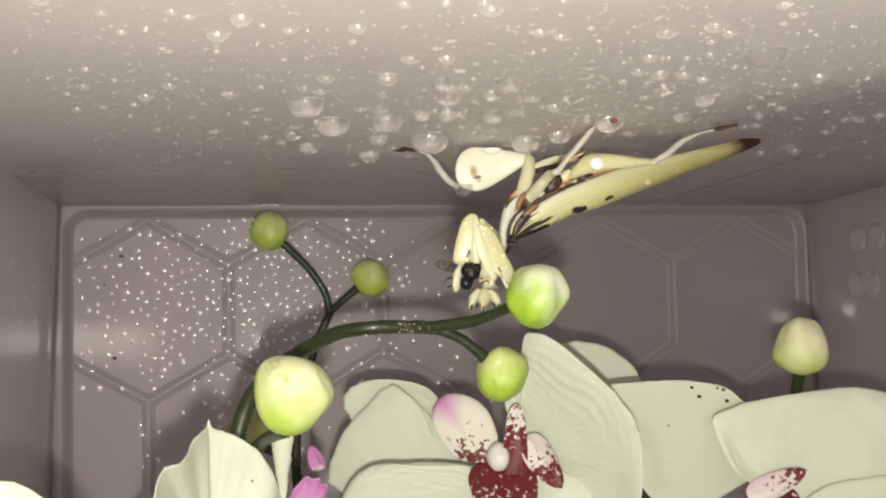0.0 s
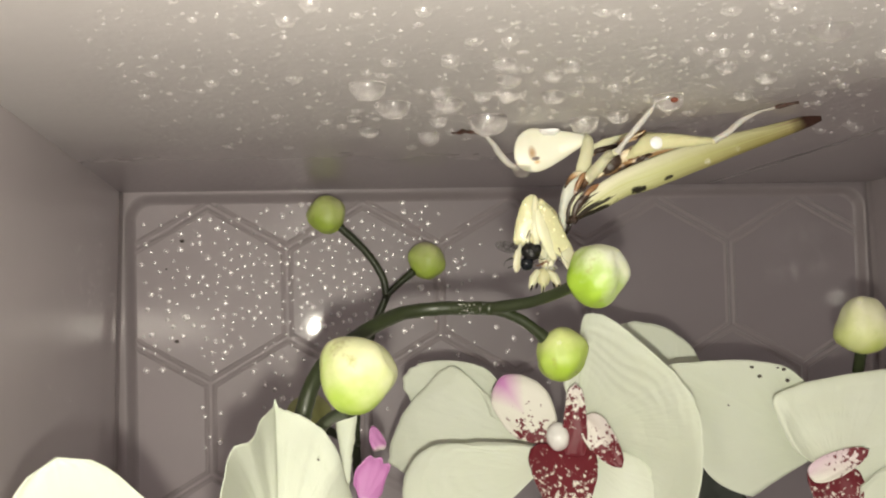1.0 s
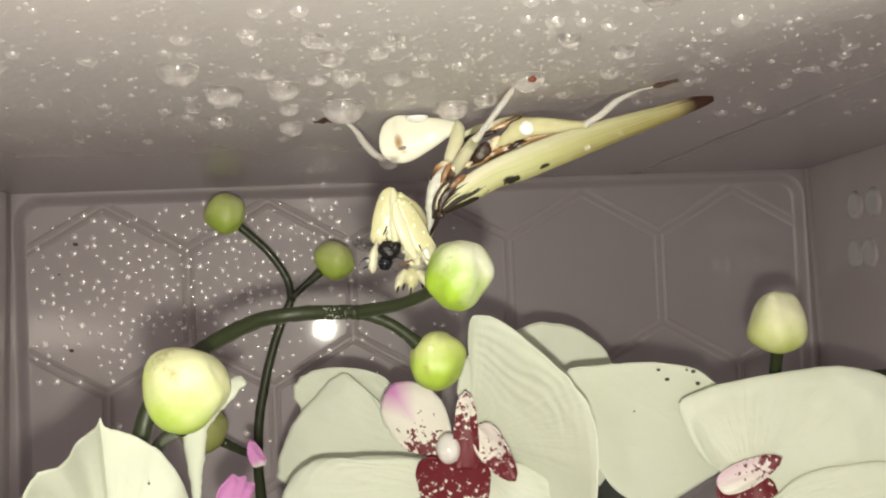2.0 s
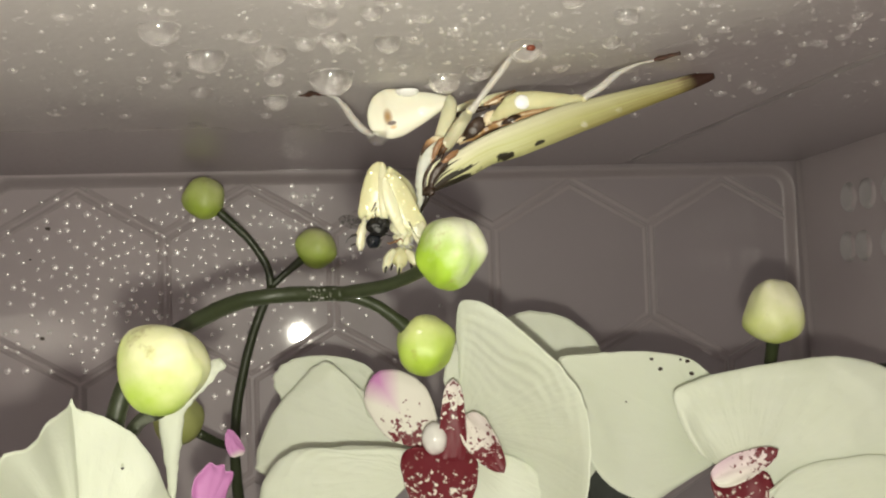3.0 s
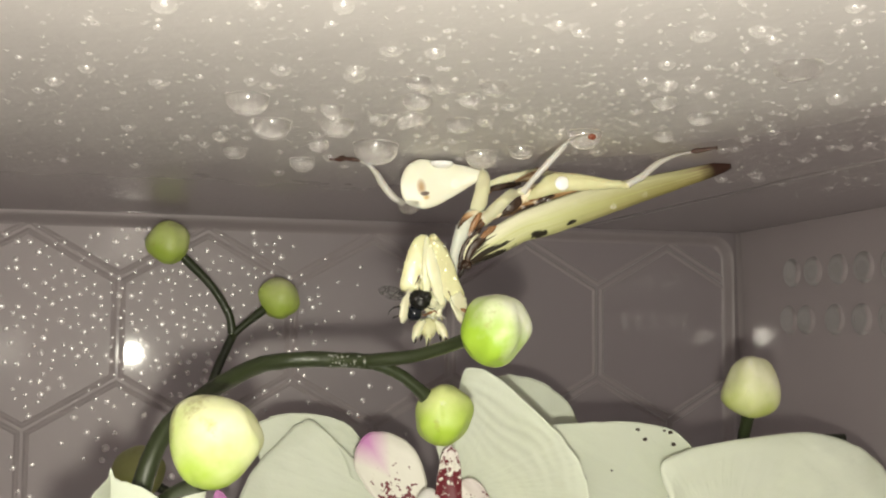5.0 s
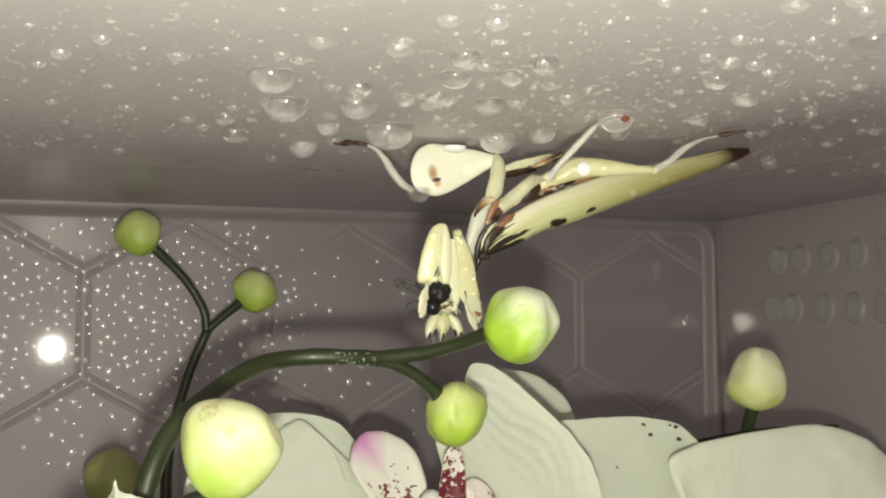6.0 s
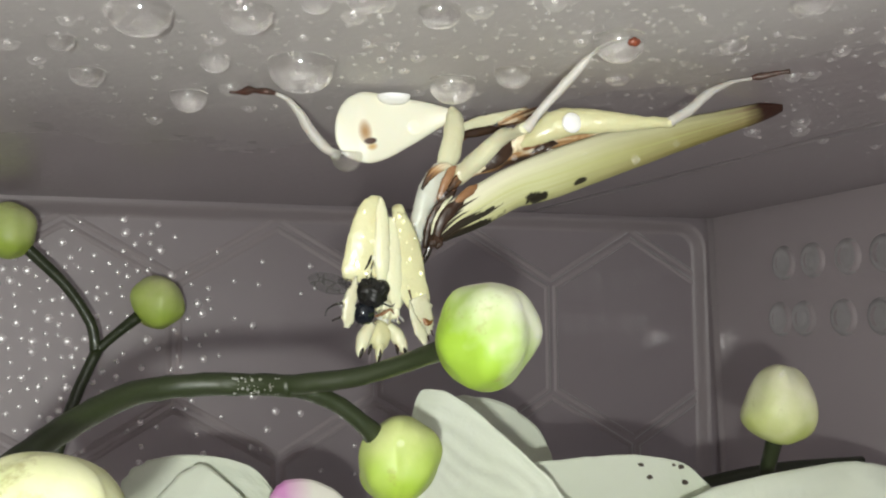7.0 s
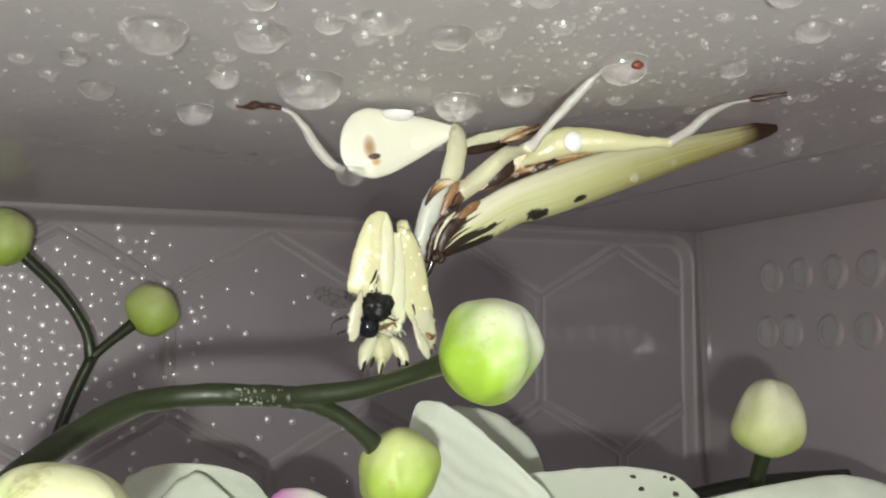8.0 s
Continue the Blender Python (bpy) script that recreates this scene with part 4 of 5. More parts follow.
f = f2 = flower("white orchid flower with dark specks and a pink-edged lip")
p1 = part("petal", fan("petal", (50, 206, 105), (-0.05, -1, 0.1), [(90, 10.5), (103, 12.5), (109.5, 14.8), (115.0, 17.8), (119.4, 19.5), (125.8, 21.7), (137.0, 26.7), (143.8, 30.6), (149.3, 34.9), (152.4, 36.0), (153.7, 35.1), (160.4, 31.7), (165.9, 29.0), (172.8, 27.4), (179.2, 26.9), (190, 24), (205, 18)], PETAL, 3.5, 0.35, 0.6, 0, 3, 0.4, 11.0), f)
part("petal", fan("petal", (48, 198, 101), (-0.15, -1, 0.15), [(-25, 31), (0, 35), (15, 34.2), (27, 33.4), (36, 31.2), (45, 28.8), (53, 26.4), (69, 22.0), (89, 19.6), (107, 19.3), (122, 19.9), (128, 19.6), (132, 17.4), (139, 13.5), (146, 10)], PETAL, 2.6, 1.3, 1.1, 0.07, 3.0, 0.4, 12.0, 40), f)
part("sepal", fan("sepal", (50, 196.5, 98), (-0.2, -1, 0.3), [(-40, 22), (-15, 26), (9, 24.4), (22, 21.2), (30, 15.4), (42, 10.4), (55, 6.5), (66, 4), (85, 2.6)], PETAL, 0.6, 0.7, 0.5, 0.07, 2.8, 0.4, 13.5), f)
part("sepal", fan("sepal", (29, 228, 97), (-0.1, -1, 0.1), [(50, 15), (66, 18), (76, 21), (81, 24.4), (85, 27.0), (89, 28.6), (95, 30.9), (104, 33.3), (111, 34.2), (117, 34.0), (125, 31), (134, 24)], PETAL, 0.6, 0.35, 0.5, 0, 3, 0.4, 13.0), f)
part("lip_lobe", petal("lip_lobe", (41.4, 199, 102.4), (52.2, 197.5, 107.0), (-0.3, -1, 0.3), 2.3, LIP_PALE, 0.9, 0.5, 0.4, 0.5, 0.75, 0.1, 0.35, 14.0, nu=18, nv=18), f, "pink-edged lip lobe freckled wine-red")
part("lip", petal("lip", (46.8, 200.5, 103.6), (45.6, 196.5, 92), (-0.1, -1, 0.4), 5.2, LIP_MID, 1.2, 0.5, 0.4, 0.6, 0.5, 0, 0.4, 15.0, nu=18, nv=18), f, "wine-red freckled lip")

f = f3 = flower("white orchid flower seen past its pointed upper sepal")
part("sepal", fan("sepal", (-54.6, 177, 98), (0, -1, 0), [(20, 13, -9), (36, 14.2, -7), (49.3, 15.9, -4.7), (56, 17.5, -3), (70.6, 21.3, 0.6), (77.2, 22.5, 1.6), (82.9, 23.5, 2.4), (88.6, 24.2, 3.3), (90.3, 25.6, 3.8), (90.7, 25.6, 3.8), (91.8, 24.6, 5.2), (95.8, 23.6, 8.8), (97.7, 22.3, 11.2), (100.3, 21.7, 13.3), (105.1, 21.9, 15.7), (107.9, 21.2, 17.8), (111.5, 19.2, 20.8), (122, 15, 24), (140, 11, 26)], PETAL, 1.0, 0.4, 0.8, 0.08, 3.4, 0.4, 21.0), f)
part("petal", sweep("petal", [(-43.8, 187, 104, 0.5, 0.4), (-43.8, 187, 109.4, 0.65, 0.5), (-43.7, 187, 114, 1.2, 0.8), (-43.6, 187, 119.2, 1.75, 0.8), (-42.0, 188, 122.0, 1.9, 0.6), (-39.0, 189, 124.6, 1.6, 0.4), (-36.4, 190, 126.0, 0.8, 0.25)], PETAL, (1, 0, 0), 16, 6, 0.3, 120), f, "narrow rolled-up petal under the large bud")
part("lip_lobe", fan("lip_lobe", (-41, 199, 101), (-0.3, -1, 0.2), [(30, 4.5), (46, 6.6), (51, 8.6), (55, 9.3), (61, 8.8), (66, 9.5), (72, 8.9), (79, 9.1), (88, 7.6), (96, 6.4), (104, 4)], LIP_PINK, 1.2, -0.8, 0.5, 0, 3, 0.3, 23.0, 16), f, "pink lip lobe")
part("lip_lobe", petal("lip_lobe", (-35.2, 220.6, 106.8), (-36.8, 219.8, 111.8), (-0.3, -1, 0.1), 1.5, LIP_PINK, 0.5, 0.4, 0.4, 0.5, 0.7, 0, 0.3, 24.0, nu=12, nv=10), f, "small mauve lip lobe")

f = flower("white orchid flower low beside the tub wall")
part("petal", petal("petal", (-77.4, 158, 92), (-81.2, 150, 120.9), (0.2, -1, 0.2), 13, PETAL, 1.0, 0.4, 0.6, 0.5, 0.62, 0, 0.4, 31.0), f)
near = [v.co / MM for v in p1.data.vertices]
for x, z, r in ((36.7, 119.8, 0.42), (42.2, 118.8, 0.42), (35.0, 121.6, 0.3), (41.4, 121.0, 0.4), (40.2, 121.3, 0.25), (30.7, 114.3, 0.22)):
    y = min(near, key=lambda q: (q.x - x) ** 2 + (q.z - z) ** 2 + 0.02 * q.y).y
    part("speck", blob("speck", (x, y - 0.3, z), (r, 0.6, r * 0.75), GRIT, 0.4, 2, 0, (0, 0, 0), 6, x), f2, "dark speck of dirt")
part("speck", blob("speck", (-48.7, 172.9, 114.7), (0.16, 0.5, 0.16), GRIT, 0.3, 2, 0, (0, 0, 0), 6, 3.0), f3, "dark speck of dirt")


def leaf(points, half, turn, label):
    ob = thing("orchid_leaf", None, label, "orchid leaf", "orchid leaves")
    part("blade", petal("blade", points[0], points[1], turn, half, LEAF, 3.0, -4.0, 0.6, 0.55, 0.8, 0, 1.2, half), ob)
    return ob


leaf(((34, 236, 60), (26, 232, 112)), 16, (0, -1, 0.3), "dark green strap-shaped orchid leaf in shade behind the flowers")


# ---- the orchid mantis, hanging upside down ----
mantis = thing("orchid_mantis", None, "white and brown orchid mantis hanging upside down and eating a fly", "mantis")
part("fore_wing", sweep("fore_wing", [(-7.4, 182.2, 149.4, 0.19, 0.3), (-6.4, 182.2, 150.4, 0.98, 0.6), (-4.8, 182.2, 151.8, 1.72, 0.9), (-2.3, 182.2, 153.2, 2.0, 1.1), (1.4, 182.2, 155.2, 2.09, 1.2), (5.4, 182.2, 156.6, 2.4, 1.2), (13.0, 182.2, 159.3, 2.35, 1.2), (17.8, 182.2, 160.75, 2.05, 1.1), (22.3, 182.2, 162.1, 1.74, 1.0), (28.9, 182.2, 164.0, 1.3, 0.75), (34.0, 182.2, 165.55, 1.02, 0.6), (35.9, 182.2, 166.2, 0.72, 0.4)], TEGMEN, (-0.35, 0, 1), 26, 7, 0.05, 60), mantis, "long cream and olive wing with brown streaks, dark spots and a dark tip")
part("hind_wing", sweep("hind_wing", [(-2.2, 187.0, 161.6, 0.5, 0.3), (0.5, 187.0, 162.6, 0.6, 0.35), (3.1, 186.9, 163.3, 0.55, 0.35), (6.0, 186.6, 163.9, 0.45, 0.3), (12.0, 186.0, 163.4, 0.4, 0.35), (20.0, 185.4, 162.8, 0.35, 0.3), (27.0, 184.6, 163.4, 0.15, 0.15)], SKIN, (0, 0, 1), 14, 6, 0.12, 120), mantis, "pale folded hind wing")
part("hind_wing", sweep("hind_wing", [(2.0, 186.2, 162.3, 0.2, 0.2), (3.6, 185.9, 162.9, 0.6, 0.3), (5.2, 185.7, 163.5, 0.6, 0.3), (6.8, 185.6, 164.3, 0.25, 0.15)], SKIN_STREAKED, (0, 0, 1), 14, 6, 0.12, 200, 0.1), mantis, "orange-brown folded wing edge")
part("hind_wing", sweep("hind_wing", [(-2.4, 186.8, 160.9, 0.3, 0.2), (-0.6, 186.7, 161.3, 0.5, 0.25), (1.2, 186.6, 161.7, 0.45, 0.25), (3.0, 186.4, 162.0, 0.2, 0.15)], SKIN_DARK, (0, 0, 1), 12, 6, 0.1, 200), mantis, "dark brown fold of the hind wing")
part("abdomen", sweep("abdomen", [(-2.2, 184.6, 156.8, 0.6, 0.6), (0.2, 184.9, 158.2, 1.2, 1.1), (3.5, 185.2, 159.8, 1.6, 1.5), (8, 185.2, 161.0, 1.6, 1.6), (14, 184.8, 161.8, 1.2, 1.4), (20, 184.3, 162.2, 0.8, 1.0), (26, 184.0, 163.0, 0.3, 0.4)], SKIN_BLOTCHED, (0, 0, 1), 20, 7, 0.3, 40), mantis, "cream abdomen with brown patches")
for rows, mat, label in (
        ([(-7.7, 182.7, 149.0, 0.25, 0.2), (-7.5, 182.2, 151.2, 0.36, 0.2), (-6.8, 181.9, 152.8, 0.42, 0.22), (-5.5, 181.7, 154.2, 0.34, 0.2), (-4.8, 181.7, 154.8, 0.12, 0.1)], SKIN_DARK, "dark brown streak at the wing root"),
        ([(-7.4, 181.9, 150.3, 0.08, 0.1), (-7.05, 181.6, 151.8, 0.17, 0.14), (-6.2, 181.4, 153.3, 0.2, 0.15), (-5.4, 181.4, 154.1, 0.08, 0.08)], SKIN, "thin cream streak at the wing root"),
        ([(-7.0, 181.9, 149.3, 0.3, 0.2), (-6.7, 181.4, 151.2, 0.5, 0.25), (-5.9, 181.1, 152.5, 0.62, 0.25), (-4.9, 181.0, 153.4, 0.45, 0.2), (-4.2, 181.0, 153.9, 0.12, 0.1)], SKIN_DARK, "dark brown streak at the wing root"),
        ([(-5.6, 181.1, 153.0, 0.12, 0.12), (-4.7, 180.9, 153.9, 0.4, 0.2), (-3.7, 180.9, 154.7, 0.46, 0.2), (-2.9, 181.0, 155.3, 0.18, 0.12)], SKIN_PEACH, "glossy peach-brown scale at the wing root"),
        ([(-6.5, 182.4, 153.8, 0.15, 0.15), (-6.0, 182.0, 155.2, 0.42, 0.22), (-5.3, 181.9, 156.5, 0.45, 0.22), (-4.7, 182.0, 157.1, 0.15, 0.1)], SKIN_PEACH, "glossy peach-brown scale at the wing root"),
        ([(-5.6, 182.2, 154.6, 0.2, 0.15), (-4.9, 181.7, 155.5, 0.5, 0.22), (-4.2, 181.6, 156.2, 0.4, 0.2), (-2.6, 181.4, 156.8, 0.3, 0.2), (-1.8, 181.5, 157.1, 0.1, 0.1)], SKIN_TAN, "brown and tan scale at the wing root"),
        ([(-7.9, 183.2, 154.8, 0.12, 0.12), (-7.1, 182.9, 156.2, 0.4, 0.25), (-5.9, 182.8, 157.1, 0.42, 0.25), (-4.8, 182.9, 157.3, 0.15, 0.12)], SKIN_TAN, "tan edge of the neck shield"),
        ([(-2.0, 182.2, 156.9, 0.3, 0.2), (-0.8, 181.4, 158.0, 0.95, 0.3), (0.4, 181.2, 159.2, 0.95, 0.3), (1.4, 181.4, 160.1, 0.4, 0.2)], SKIN_DARK, "dark brown patch under the leg"),
        ([(0.4, 181.6, 158.6, 0.2, 0.2), (1.8, 180.9, 159.8, 0.95, 0.3), (3.1, 180.7, 160.0, 0.8, 0.3), (4.4, 180.9, 160.0, 0.25, 0.15)], SKIN_PATCHED, "tan and brown patch under the leg"),
        ([(3.6, 181.8, 158.9, 0.1, 0.1), (4.6, 181.2, 159.5, 0.5, 0.25), (5.6, 181.2, 159.9, 0.35, 0.2), (6.4, 181.4, 160.0, 0.1, 0.1)], SKIN_DARK, "dark brown spot beside the wing")):
    part("wing_scale", sweep("wing_scale", rows, mat, (-0.5, 0, 1), 16, 7, 0.09, 260, 0.06), mantis, label)
part("wing_node", blob("wing_node", (-7.0, 181.7, 149.6), (0.75, 0.5, 0.7), SKIN_DARK, 0.5, 2.6, 0, (0, 20, 0), 16, 4.0), mantis, "dark knobbly wing joint")
part("thorax", sweep("thorax", [(-4.7, 184.6, 157.6, 0.4, 0.3), (-5.6, 184.2, 156.6, 1.05, 0.7), (-6.6, 184.0, 155.0, 1.15, 0.8), (-7.5, 184.0, 153.0, 0.95, 0.85), (-7.9, 184.3, 151.2, 0.75, 0.8), (-7.9, 184.7, 149.6, 0.62, 0.8), (-8.2, 185.8, 147.2, 0.75, 0.9), (-9.4, 187.0, 143.8, 1.0, 1.1), (-10.2, 187.6, 141.8, 0.8, 0.8)], SKIN_BLUISH, (1, 0, 0.3), 18, 7, 0.18, 200, 0.1), mantis, "bluish white neck shield")
part("neck_edge", sweep("neck_edge", [(-7.4, 182.9, 151.0, 0.15, 0.15), (-7.1, 183.0, 149.0, 0.35, 0.3), (-7.9, 183.6, 147.2, 0.25, 0.25), (-8.2, 184.2, 146.2, 0.06, 0.06)], EYE_TIP, (1, 0, 0), 8, 5), mantis, "dark brown edge of the neck shield")

# head, upside down; it works at the fly
head = part("head", blob("head", (-10.75, 187.2, 140.35), (1.25, 1.2, 1.55), SKIN_YELLOW, 0.08, 1.6, 0.0, (0, 0, 0), 20, 1.0), mantis, "cream head held upside down")
for sx in (-1, 1):
    eye = part("eye", sweep("eye", [(-10.75 + sx * 0.85, 187.0, 141.3, 0.55, 0.7), (-10.75 + sx * 1.6, 186.7, 140.5, 0.72, 0.75), (-10.75 + sx * 2.05, 186.4, 139.6, 0.66, 0.66), (-10.75 + sx * 2.3, 186.2, 138.8, 0.42, 0.45), (-10.75 + sx * 2.4, 186.1, 138.3, 0.1, 0.12)], SKIN, (1, 0, 0), 16, 6, 0.1), head, "pointed white eye")
    for dx, z0, z1 in ((0.12, 139.3, 138.15), (-0.75, 139.5, 138.5)):
        x = -10.75 + sx * (2.25 + dx)
        part("eye_stripe", sweep("eye_stripe", [(x - sx * 0.25, 185.85, z0, 0.08, 0.08), (x - sx * 0.05, 185.75, (z0 + z1) / 2, 0.2, 0.13), (x + sx * 0.06, 185.95, z1, 0.08, 0.08)], EYE_TIP, (1, 0, 0), 8, 5), head)
part("crown_spike", sweep("crown_spike", [(-10.85, 186.6, 139.4, 0.5, 0.45), (-11.05, 186.3, 138.5, 0.36, 0.33), (-11.2, 186.2, 137.7, 0.1, 0.1)], SKIN_YELLOW, (1, 0, 0), 12, 5), head)
part("crown_stripe", sweep("crown_stripe", [(-11.0, 185.95, 139.0, 0.05, 0.06), (-11.1, 185.85, 138.4, 0.17, 0.10), (-11.25, 186.05, 137.6, 0.07, 0.07)], EYE_TIP, (1, 0, 0), 8, 5), head)
part("mouth", blob("mouth", (-10.4, 185.0, 143.6), (1.3, 1.2, 1.7), SKIN, 0.35, 2.6, 0.0, (0, 15, 0), 22, 6.0), head, "white palps and jaws")
part("jaw", blob("jaw", (-11.6, 183.0, 144.6), (0.9, 0.9, 1.2), SKIN, 0.4, 3.0, 0.0, (0, -20, 0), 18, 3.0), head, "white chewing jaw")
for pts in ([(-11.9, 183.4, 142.4), (-11.2, 183.0, 143.0), (-10.7, 183.2, 142.6)], [(-11.6, 183.2, 142.9), (-12.6, 182.6, 142.4), (-13.2, 182.4, 142.5)]):
    part("palp", tube("palp", pts, [0.1, 0.13, 0.06], SKIN_PEACH, 7, 5), head, "thin brown palp")
for k in range(4):
    part("palp", tube("palp", [(-10.2 + 0.5 * k, 185.6, 141.6 + 0.2 * (k % 2)), (-10.7 + 0.4 * k, 184.9, 142.3), (-11.3 + 0.5 * k, 184.8, 142.0 - 0.3 * (k % 2))], [0.16, 0.13, 0.05], SKIN_GLASSY if k % 2 else SKIN_YELLOW, 6, 4), head)

# raptorial fore legs
leg = outer_leg = part("fore_leg", sweep("fore_leg", [(-14.3, 178.9, 153.55, 0.5, 0.22), (-14.35, 178.8, 153.1, 0.95, 0.3), (-14.6, 178.7, 152.2, 1.38, 0.42), (-14.7, 178.7, 151.3, 1.68, 0.48), (-15.0, 178.7, 149.3, 2.0, 0.5), (-15.15, 178.8, 147.7, 2.12, 0.48), (-15.3, 178.9, 146.45, 2.15, 0.42), (-15.35, 179.0, 145.6, 1.85, 0.3)], SKIN_YELLOW, (1, -0.15, -0.05), 34, 12, 0.02, 420, 0.09), mantis, "cream grasping leg, broad as a petal")
part("shank", sweep("shank", [(-14.0, 178.35, 153.4, 0.18, 0.16), (-13.95, 178.2, 152.2, 0.55, 0.28), (-13.95, 178.05, 150.9, 0.68, 0.34), (-13.95, 178.0, 149.3, 0.76, 0.36), (-13.95, 178.0, 147.7, 0.76, 0.36), (-13.9, 178.1, 146.5, 0.62, 0.32), (-13.85, 178.3, 145.7, 0.42, 0.26)], SKIN, (1, 0, 0), 20, 8, 0.06, 300, 0.12), leg)
part("claw", sweep("claw", [(-16.6, 177.5, 146.1, 0.08, 0.08), (-16.8, 177.4, 145.35, 0.28, 0.16), (-17.15, 177.3, 144.3, 0.58, 0.22), (-17.3, 177.3, 143.2, 0.6, 0.22), (-17.35, 177.3, 142.2, 0.55, 0.2), (-17.45, 177.4, 141.5, 0.22, 0.1)], SKIN_CLEAR, (1, 0, 0.25), 22, 8, 0.05, 300, 0.18), leg, "glassy white claw")
for pts in ([(-17.7, 177.6, 143.8), (-18.4, 177.8, 143.6), (-18.7, 178.0, 143.45)], [(-17.8, 177.5, 142.5), (-18.4, 177.6, 142.3), (-18.7, 177.9, 142.1)]):
    part("spine", tube("spine", pts, [0.12, 0.1, 0.06], EYE_TIP, 6, 4), leg)
for k, pts in enumerate(([(-15.1, 177.6, 148.0), (-15.5, 177.4, 147.2), (-15.8, 177.5, 146.7)], [(-14.9, 177.5, 147.2), (-15.4, 177.2, 146.5), (-15.5, 177.4, 145.9)])):
    part("spine", tube("spine", pts, [0.12, 0.12, 0.03], EYE_TIP if k == 0 else SKIN, 6, 4), leg)
leg = inner_leg = part("fore_leg", sweep("fore_leg", [(-12.35, 178.7, 152.15, 0.22, 0.18), (-12.2, 178.65, 151.65, 0.6, 0.28), (-11.95, 178.6, 151.2, 1.0, 0.38), (-11.6, 178.6, 149.65, 1.48, 0.46), (-11.2, 178.6, 147.45, 1.7, 0.46), (-10.8, 178.6, 145.65, 1.58, 0.42), (-10.25, 178.6, 144.4, 1.42, 0.36), (-9.8, 178.7, 143.3, 1.1, 0.28)], SKIN_YELLOW, (1, 0.1, 0.12), 32, 12, 0.02, 420, 0.09), mantis, "cream grasping leg, broad as a petal")
part("shank", sweep("shank", [(-12.85, 178.4, 151.6, 0.35, 0.16), (-12.95, 178.25, 149.6, 0.85, 0.28), (-12.9, 178.2, 147.8, 0.95, 0.3), (-12.7, 178.25, 146.2, 0.85, 0.28), (-12.4, 178.5, 144.6, 0.75, 0.25), (-12.1, 178.7, 143.2, 0.4, 0.2)], SKIN, (1, 0, 0), 18, 8, 0.06, 300, 0.12), leg)
part("leg_end", sweep("leg_end", [(-10.2, 178.4, 144.3, 0.9, 0.26), (-9.85, 178.35, 143.2, 1.15, 0.28), (-9.45, 178.35, 142.0, 0.95, 0.22), (-9.2, 178.4, 141.1, 0.6, 0.14), (-9.05, 178.5, 140.7, 0.2, 0.08)], SKIN_CLEAR, (1, 0.1, 0.12), 22, 8, 0.06, 300, 0.3), leg, "glassy pale end of the leg")
part("claw", sweep("claw", [(-11.15, 178.0, 144.0, 0.06, 0.06), (-11.05, 177.9, 143.1, 0.2, 0.12), (-10.75, 177.85, 142.2, 0.34, 0.16), (-10.3, 177.8, 141.3, 0.52, 0.18), (-9.85, 177.8, 140.5, 0.46, 0.16), (-9.6, 177.9, 139.8, 0.12, 0.08)], SKIN_CLEAR, (1, 0, 0.2), 20, 8, 0.05, 300, 0.22), leg, "glassy brown-edged claw")
part("smear", sweep("smear", [(-9.9, 177.9, 142.3, 0.06, 0.06), (-9.5, 177.85, 141.9, 0.28, 0.12), (-9.1, 177.9, 141.9, 0.2, 0.1), (-8.8, 178.0, 142.2, 0.05, 0.05)], SKIN_PATCHED, (0, 0, 1), 10, 5, 0.08, 300), leg, "brown smear on the claw")
for pts in ([(-11.2, 178.1, 144.9), (-11.1, 177.9, 144.3), (-11.0, 177.9, 143.9)], [(-8.9, 178.2, 141.2), (-8.7, 178.1, 140.6)], [(-9.3, 178.1, 140.7), (-9.15, 178.0, 140.1)]):
    part("spine", tube("spine", pts, [0.12] + [0.08] * (len(pts) - 2) + [0.03], SKIN_DARK, 6, 4), leg)
for x, y0, of in ((-13.6, 181.0, mantis), (-11.9, 180.6, inner_leg)):
    part("coxa", sweep("coxa", [(-8.8, 185.6, 147.6, 0.8, 0.8), (x + 2.0, y0 + 2, 150.0, 1.0, 0.9), (x, y0 - 1.2, 152.6, 0.55, 0.5)], SKIN_YELLOW, (1, 0, 0), 12, 5), of)

# wet specks on both grasping legs
rng = random.Random(12)
for of, x, slant, y in ((outer_leg, -15.0, 0.12, 178.2), (inner_leg, -11.3, -0.18, 178.1)):
    for _ in range(17):
        z = rng.uniform(144.5, 152.0) if of is inner_leg else rng.uniform(146.2, 152.6)
        r = rng.uniform(0.07, 0.2)
        part("droplet", blob("droplet", (x + slant * (z - 148) + rng.uniform(-1.3, 1.3), y + rng.uniform(0, 0.12), z), (r, r * 0.6, r * rng.uniform(0.9, 1.5)), GLINT, 0.1, 1.5, 0, (0, 0, 0), 6, z), of, "glinting droplet")

